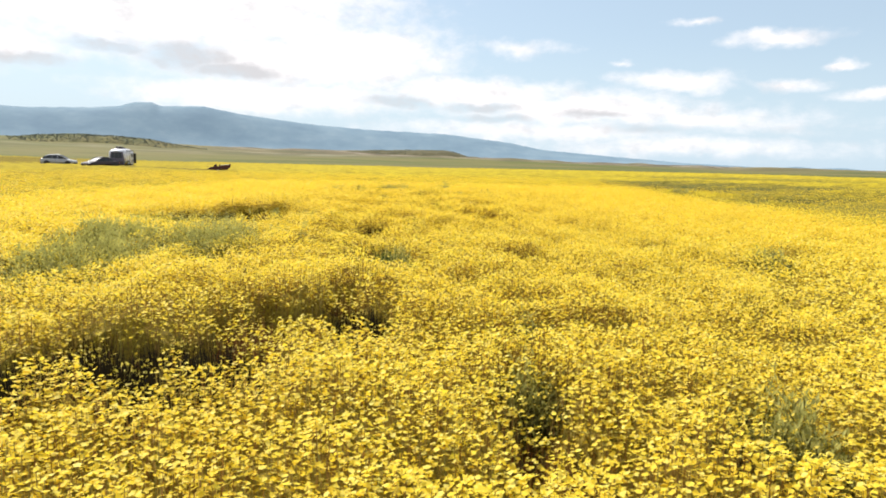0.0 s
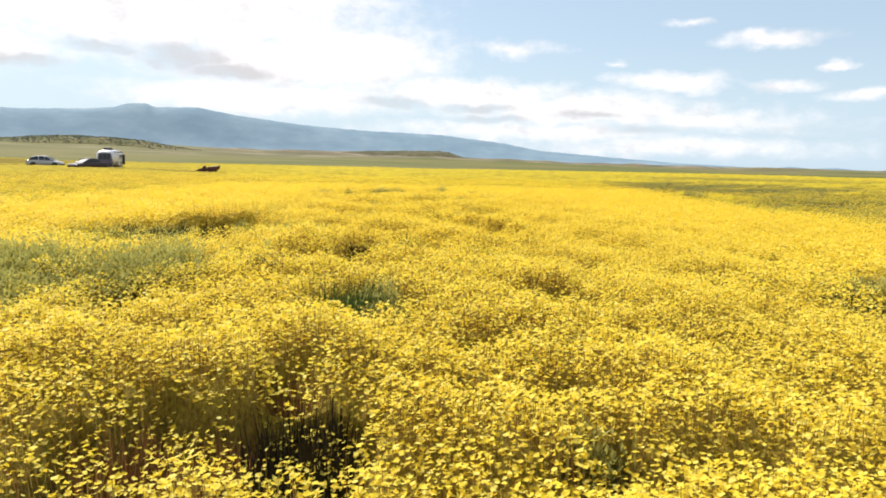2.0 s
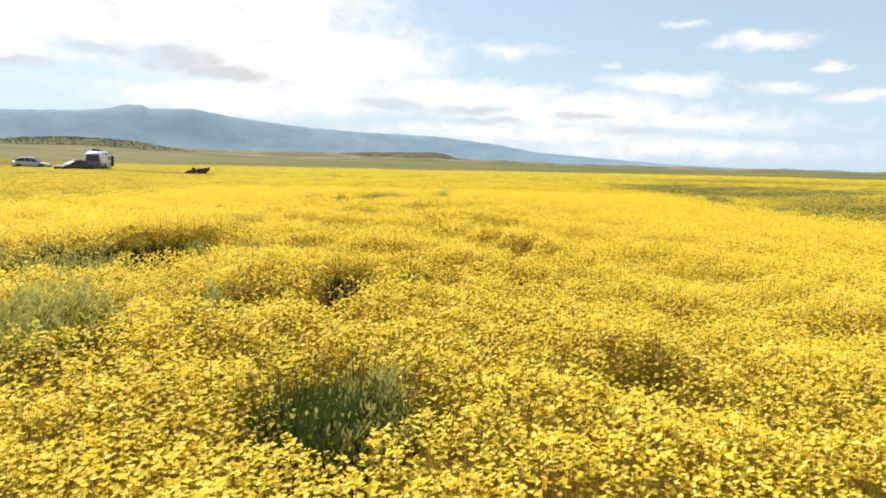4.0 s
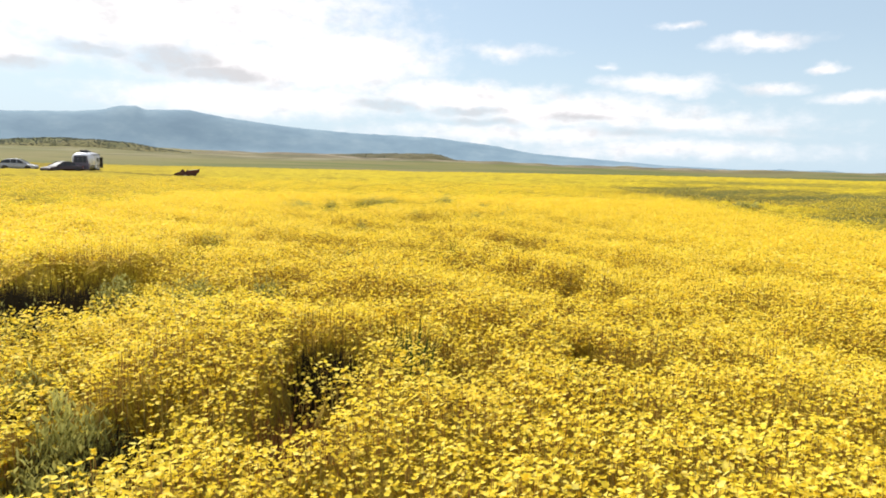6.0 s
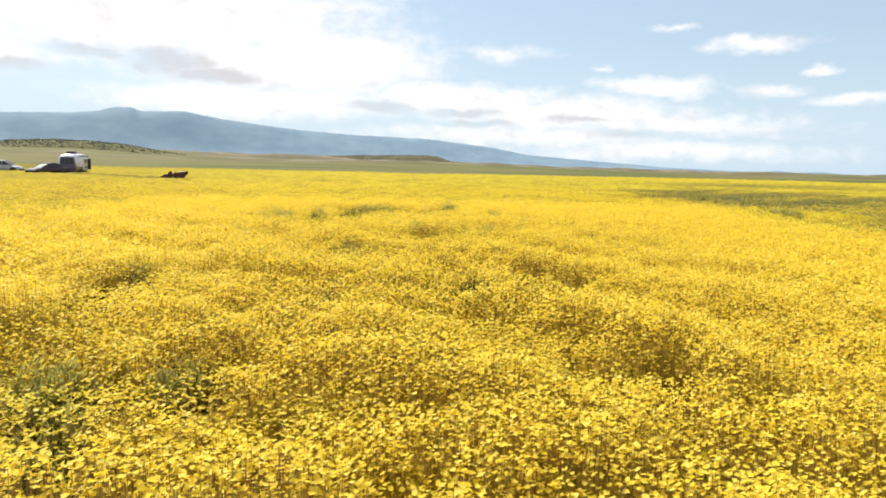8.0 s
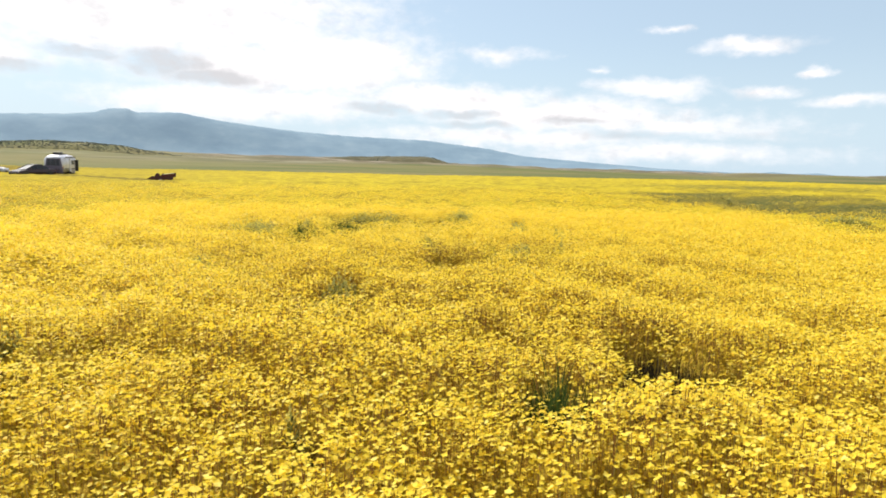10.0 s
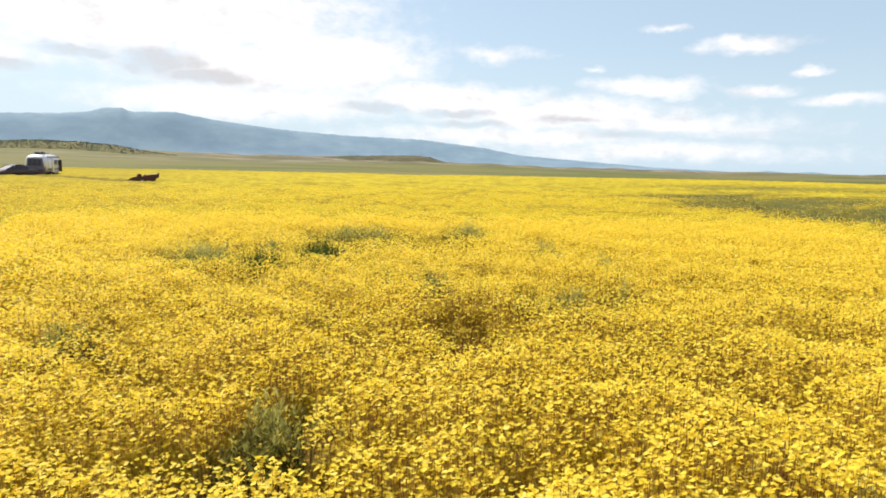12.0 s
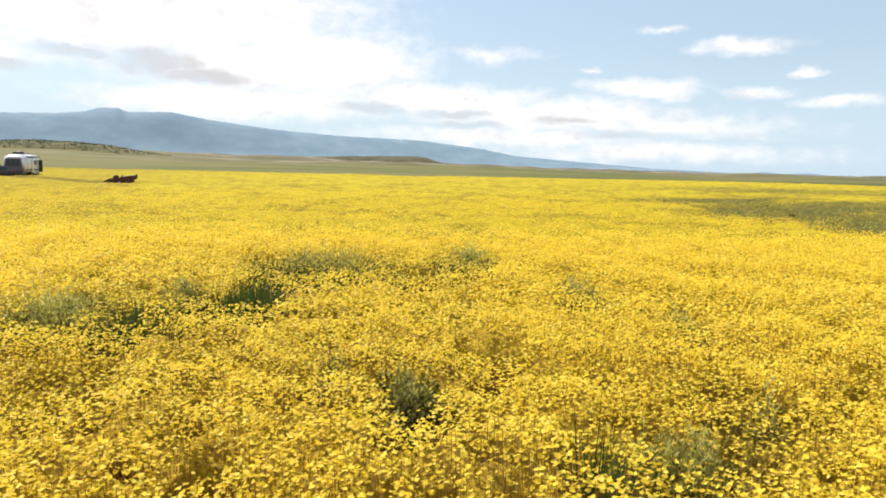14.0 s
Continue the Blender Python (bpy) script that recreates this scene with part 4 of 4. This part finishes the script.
def car(name, x, y, turn, material, label, length, high, hatch, sill=0.28):
    """A five-door car, nose along +x: shell with tapered cabin, glass, wheels and lamps."""
    e = stand(name, x, y, turn, label, "car")
    half, w = length / 2, 0.88
    belt = high * 0.63
    # lower shell: side outline in stations from tail to nose
    stations = [(-half, 0.42, belt - 0.16, 0.86), (-half + 0.10, sill, belt + 0.02, 0.95), (-half * 0.55, sill, belt + 0.03, 1.0), (0, sill, belt, 1.0),
                (half * 0.42, sill, belt - 0.04, 1.0), (half * 0.75, sill, belt - 0.14, 0.97), (half - 0.12, sill + 0.02, belt - 0.25, 0.88), (half, 0.38, belt - 0.36, 0.74)]
    rings = []
    for sx, lo, hi, k in stations:
        rings.append([(sx, -w * k * 0.93, lo), (sx, -w * k, lo + (hi - lo) * 0.45), (sx, -w * k * 0.95, hi - 0.05), (sx, -w * k * 0.84, hi),
                      (sx, w * k * 0.84, hi), (sx, w * k * 0.95, hi - 0.05), (sx, w * k, lo + (hi - lo) * 0.45), (sx, w * k * 0.93, lo)])
    body = part("body", loft(rings), material, e, smooth_faces=False)
    # glasshouse
    tail = -half * (0.90 if hatch else 0.66)
    cab = [(tail, belt - 0.02, belt - 0.01, 0.80), (tail + 0.36, belt - 0.02, high * 0.87, 0.74), (tail + 0.85, belt - 0.02, high * 0.98, 0.70), (-0.25, belt - 0.02, high, 0.69),
           (half * 0.06, belt - 0.02, high * 0.965, 0.70), (half * 0.56, belt - 0.05, belt - 0.02, 0.80)]
    part("windows", loft([[(sx, -w * 0.84, lo), (sx, -w * k, max(hi - 0.04, lo + 0.005)), (sx, w * k, max(hi - 0.04, lo + 0.005)), (sx, w * 0.84, lo)] for sx, lo, hi, k in cab]), GLASS, e, "dark tinted glass")
    roof = [(tail + 0.36, high * 0.87, 0.73), (tail + 0.85, high * 0.98, 0.71), (-0.25, high, 0.70), (half * 0.08, high * 0.96, 0.71)]
    part("roof", loft([[(sx, -w * k * 1.03, z - 0.06), (sx, -w * k * 0.9, z + 0.005), (sx, w * k * 0.9, z + 0.005), (sx, w * k * 1.03, z - 0.06)] for sx, z, k in roof]), material, e)
    for side in (-1, 1):
        for px, slant in ((-half * 0.30, -0.02), (half * 0.02, 0.0)):
            part("pillar", tube((px, side * w * 0.86, belt - 0.02), (px + slant, side * w * 0.73, high - 0.05), 0.035, 6), material, e)
        part("screen_pillar", tube((half * 0.55, side * w * 0.82, belt - 0.03), (half * 0.08, side * w * 0.73, high * 0.96), 0.032, 6), material, e)
        part("side_mirror", box(half * 0.36, half * 0.42, side * (w + 0.06) - 0.06, side * (w + 0.06) + 0.06, belt - 0.02, belt + 0.11), material, e)
        part("headlight", box(half - 0.30, half - 0.10, side * 0.62 - 0.14, side * 0.62 + 0.14, belt - 0.36, belt - 0.22, 0.03), LAMP_CLEAR, e, "clear headlight")
        part("tail_light", box(-half - 0.01, -half + 0.12, side * 0.66 - 0.10, side * 0.66 + 0.10, belt - 0.28, belt - 0.06, 0.02), LAMP_RED, e, "red tail light")
        part("door_handle", box(-0.32, -0.14, side * w * 0.985 - 0.012, side * w * 0.985 + 0.012, belt - 0.16, belt - 0.13, 0.005), TRIM, e)
        for wx in (-half * 0.60, half * 0.60):
            part("wheel_arch", lathe([(0.36, -0.02), (0.40, -0.02), (0.40, 0.02), (0.36, 0.02)], 20, (wx, side * (w - 0.01), 0.33)), TRIM, e)
            wheel(e, wx, side * (w - 0.10), 0.33, 0.21)
    part("bumper", box(half - 0.16, half + 0.03, -0.70, 0.70, 0.34, 0.50, 0.05), TRIM, e, "dark plastic bumper")
    part("bumper", box(-half - 0.04, -half + 0.12, -0.74, 0.74, 0.34, 0.52, 0.05), TRIM, e, "dark plastic bumper")
    return e


car("hatchback", CAR_X, CAR_Y, CAR_T, SILVER, "silver hatchback car parked in the yellow flowers", 4.25, 1.56, True)
car("sedan", SED_X, SED_Y, SED_T, MAROON, "dark maroon sedan parked beside the silver trailer", 4.6, 1.44, False)


def trailer(x, y, turn):
    """A rounded riveted-aluminium travel trailer; its blunt end along +x."""
    e = stand("travel_trailer", x, y, turn, "rounded silver aluminium travel trailer with a rooftop air conditioner", "trailer")
    half, w, lo, hi = 3.5, 1.2, 0.45, 2.58

    def ring(sx, k, drop):
        pts = []
        for i in range(28):
            a = i * 2 * math.pi / 28
            c, s = math.cos(a), math.sin(a)
            p = 0.72 if s > 0 else 0.55
            py = w * k * math.copysign(abs(c) ** p, c)
            pz = (lo + hi) / 2 + (hi - lo) / 2 * (k * 0.9 + 0.1) * math.copysign(abs(s) ** p, s) - drop * max(s, 0)
            pts.append((sx, py, pz))
        return pts

    def curve(u):
        return max(0.0, 1 - abs(u) ** 3.6) ** (1 / 3.0)

    us = [-1, -0.985, -0.95, -0.90, -0.84, -0.76, -0.5, -0.25, 0, 0.25, 0.5, 0.76, 0.84, 0.90, 0.95, 0.985, 1]
    part("shell", loft([ring(u * half, 0.62 + 0.38 * curve(u), 0.10 * (1 - curve(u))) for u in us]), ALU, e, "polished aluminium shell", True)
    # bright seams between the panels
    for u in (-0.76, -0.38, 0.0, 0.38, 0.76):
        r = ring(u * half, (0.62 + 0.38 * curve(u)) * 1.006, 0)
        r2 = [(px + 0.03, py, pz) for px, py, pz in r]
        part("seam", loft([r, r2]), WORN, e)
    # end window of three panes and the surround, painted dark for the end's shade
    k = half + 0.02
    part("window_surround", loft([[(k - 0.30, -1.00, 0.80), (k - 0.30, -0.84, 2.20), (k - 0.30, 0.84, 2.20), (k - 0.30, 1.00, 0.80)],
                                  [(k + 0.10, -0.90, 0.86), (k - 0.02, -0.72, 2.12), (k - 0.02, 0.72, 2.12), (k + 0.10, 0.90, 0.86)]]), END_PANEL, e, "end panel, its shade painted in as purple-grey")
    for y0, y1 in ((-0.68, -0.30), (-0.26, 0.26), (0.30, 0.68)):
        part("window", loft([[(k + 0.05, y0, 1.30), (k - 0.06, y0 * 0.9, 2.02), (k - 0.06, y1 * 0.9, 2.02), (k + 0.05, y1, 1.30)],
                             [(k + 0.115, y0, 1.30), (k + 0.00, y0 * 0.9, 2.02), (k + 0.00, y1 * 0.9, 2.02), (k + 0.115, y1, 1.30)]]), GLASS, e, "dark window glass")
    part("end_skirt", box(half - 0.20, half + 0.06, -0.95, 0.95, 0.42, 0.92, 0.05), END_PANEL, e, "lower end panel, its shade painted in as purple-grey")
    for side in (-1, 1):
        for x0, x1 in ((-0.9, 0.3), (-2.6, -1.5)):
            part("window", box(x0, x1, side * (w - 0.05) - 0.06, side * (w - 0.05) + 0.06, 1.40, 1.92, 0.025), GLASS, e, "dark window glass")
        part("belt_trim", box(-2.9, 2.9, side * (w - 0.045) - 0.06, side * (w - 0.045) + 0.06, 0.86, 0.95, 0.01), TRIM, e)
        part("fender", box(-1.5, 0.6, side * (w - 0.02) - 0.06, side * (w - 0.02) + 0.06, 0.42, 0.86, 0.05), WORN, e)
        part("tail_light", box(half - 0.30, half - 0.14, side * 0.92 - 0.08, side * 0.92 + 0.08, 1.0, 1.3, 0.02), LAMP_RED, e, "red tail light")
        for wx in (-0.9, 0.0):
            wheel(e, wx, side * (w - 0.14), 0.34, 0.20)
    part("door", box(0.5, 1.15, w - 0.20, w + 0.025, 0.55, 2.1, 0.02), ALU, e)
    part("open_door", box(-1.95, -1.90, w - 0.10, w + 0.30, 0.6, 1.95, 0.015), TRIM, e, "dark side door standing open")
    part("awning", tube((-2.6, w - 0.12, 2.28), (2.6, w - 0.12, 2.28), 0.06, 10), TRIM, e, "rolled dark awning")
    part("air_conditioner", box(0.7, 1.9, -0.42, 0.42, hi - 0.03, hi + 0.26, 0.08), TRIM, e, "black rooftop air conditioner")
    part("roof_vent", box(-1.6, -1.0, -0.30, 0.30, hi - 0.03, hi + 0.10, 0.03), TRIM, e)
    part("hitch", tube((-half + 0.1, 0, 0.5), (-half - 1.1, 0, 0.5), 0.05, 8), TRIM, e)
    part("jack", tube((-half - 0.8, 0, 0.0), (-half - 0.8, 0, 0.75), 0.035, 8), TRIM, e)
    part("frame_rail", box(-half + 0.3, half - 0.3, -0.7, 0.7, 0.30, 0.46, 0.02), TRIM, e)
    return e


trailer(TRA_X, TRA_Y, TRA_T)


def slab(outline, y0, y1, lean=0.0):
    """A solid from a side outline of (along, up), between two depths; lean widens it towards the top."""
    top = max(z for _, z in outline)
    return loft([[(px, y * (1 + lean * pz / top), pz) for px, pz in outline] for y in (y0, y1)])


def farm_machine(x, y, turn):
    """An abandoned horse-drawn seed drill, slumped on one end: long sunk bed, tilted hopper, gear case, iron wheels, levers, discs, and a tongue along -x."""
    e = stand("old_seed_drill", x, y, turn, "abandoned rusty red-brown farm implement sunk in flowers", "farm machine")
    part("bed", slab([(-1.30, 0.06), (-1.38, 0.42), (-1.0, 0.58), (-0.30, 0.66), (0.95, 0.72), (0.86, 0.10)], -0.40, 0.40), RUST, e, "rusty iron bed sunk in the ground")
    part("hopper", slab([(0.12, 0.50), (0.02, 0.72), (1.34, 0.86), (1.12, 0.52)], -0.36, 0.36, 0.2), RUST_RED, e, "faded red seed hopper")
    part("lid", slab([(0.10, 0.74), (0.10, 0.78), (1.16, 0.90), (1.16, 0.86)], -0.40, 0.40, 0.1), WORN, e, "grey sheet-iron hopper lid")
    part("hopper_end", slab([(1.20, 0.54), (1.24, 0.90), (1.42, 0.94), (1.36, 0.60)], -0.44, 0.44), RUST, e)
    part("gear_case", slab([(-0.72, 0.46), (-0.60, 0.76), (-0.40, 0.88), (-0.20, 0.82), (-0.08, 0.50)], -0.28, 0.24), RUST, e)
    part("gear_case", slab([(-0.06, 0.50), (-0.02, 0.74), (0.14, 0.84), (0.24, 0.56)], -0.34, 0.30), RUST, e)
    for sy in (-0.48, 0.48):
        part("frame_beam", tube((-1.30, sy, 0.34), (1.25, sy, 0.60), 0.05, 6), RUST, e)
    for sx, z in ((-1.2, 0.36), (-0.7, 0.42), (0.45, 0.54), (1.1, 0.60)):
        part("cross_beam", box(sx - 0.04, sx + 0.04, -0.55, 0.55, z - 0.05, z + 0.05, 0.012), RUST, e)
    part("tongue", tube((-1.25, 0.0, 0.36), (-1.95, 0.25, 0.30), 0.045, 8), RUST, e, "rusty iron tongue")
    for sx, r in ((-0.85, 0.33), (0.75, 0.36)):
        for sy in (-0.62, 0.62):
            o = part("iron_wheel", lathe([(r - 0.05, -0.04), (r, -0.04), (r, 0.04), (r - 0.05, 0.04)], 22, (sx, sy, r - 0.04)), RUST, e, "rusty iron wheel rim")
            part("hub", tube((sx, sy - 0.06, r - 0.04), (sx, sy + 0.06, r - 0.04), 0.05, 10), RUST, o)
            for i in range(8):
                q = i * math.pi / 4
                part("spoke", tube((sx, sy, r - 0.04), (sx + (r - 0.04) * math.cos(q), sy, r - 0.04 + (r - 0.04) * math.sin(q)), 0.012, 5), RUST, o)
    for i in range(7):
        part("disc", lathe([(0.02, -0.02), (0.20, 0.0), (0.02, 0.02)], 16, (-1.0 + i * 0.3, -0.46, 0.22)), WORN if i % 2 else RUST, e)
    for sx, tip, h in ((-0.50, -0.42, 0.90), (0.28, 0.12, 0.92)):
        part("lever", tube((sx, 0.2, 0.46), (tip, 0.22, h), 0.02, 6), RUST, e)
    e.scale = (0.78, 0.85, 1.0)
    return e


farm_machine(PLO_X, PLO_Y, PLO_T)
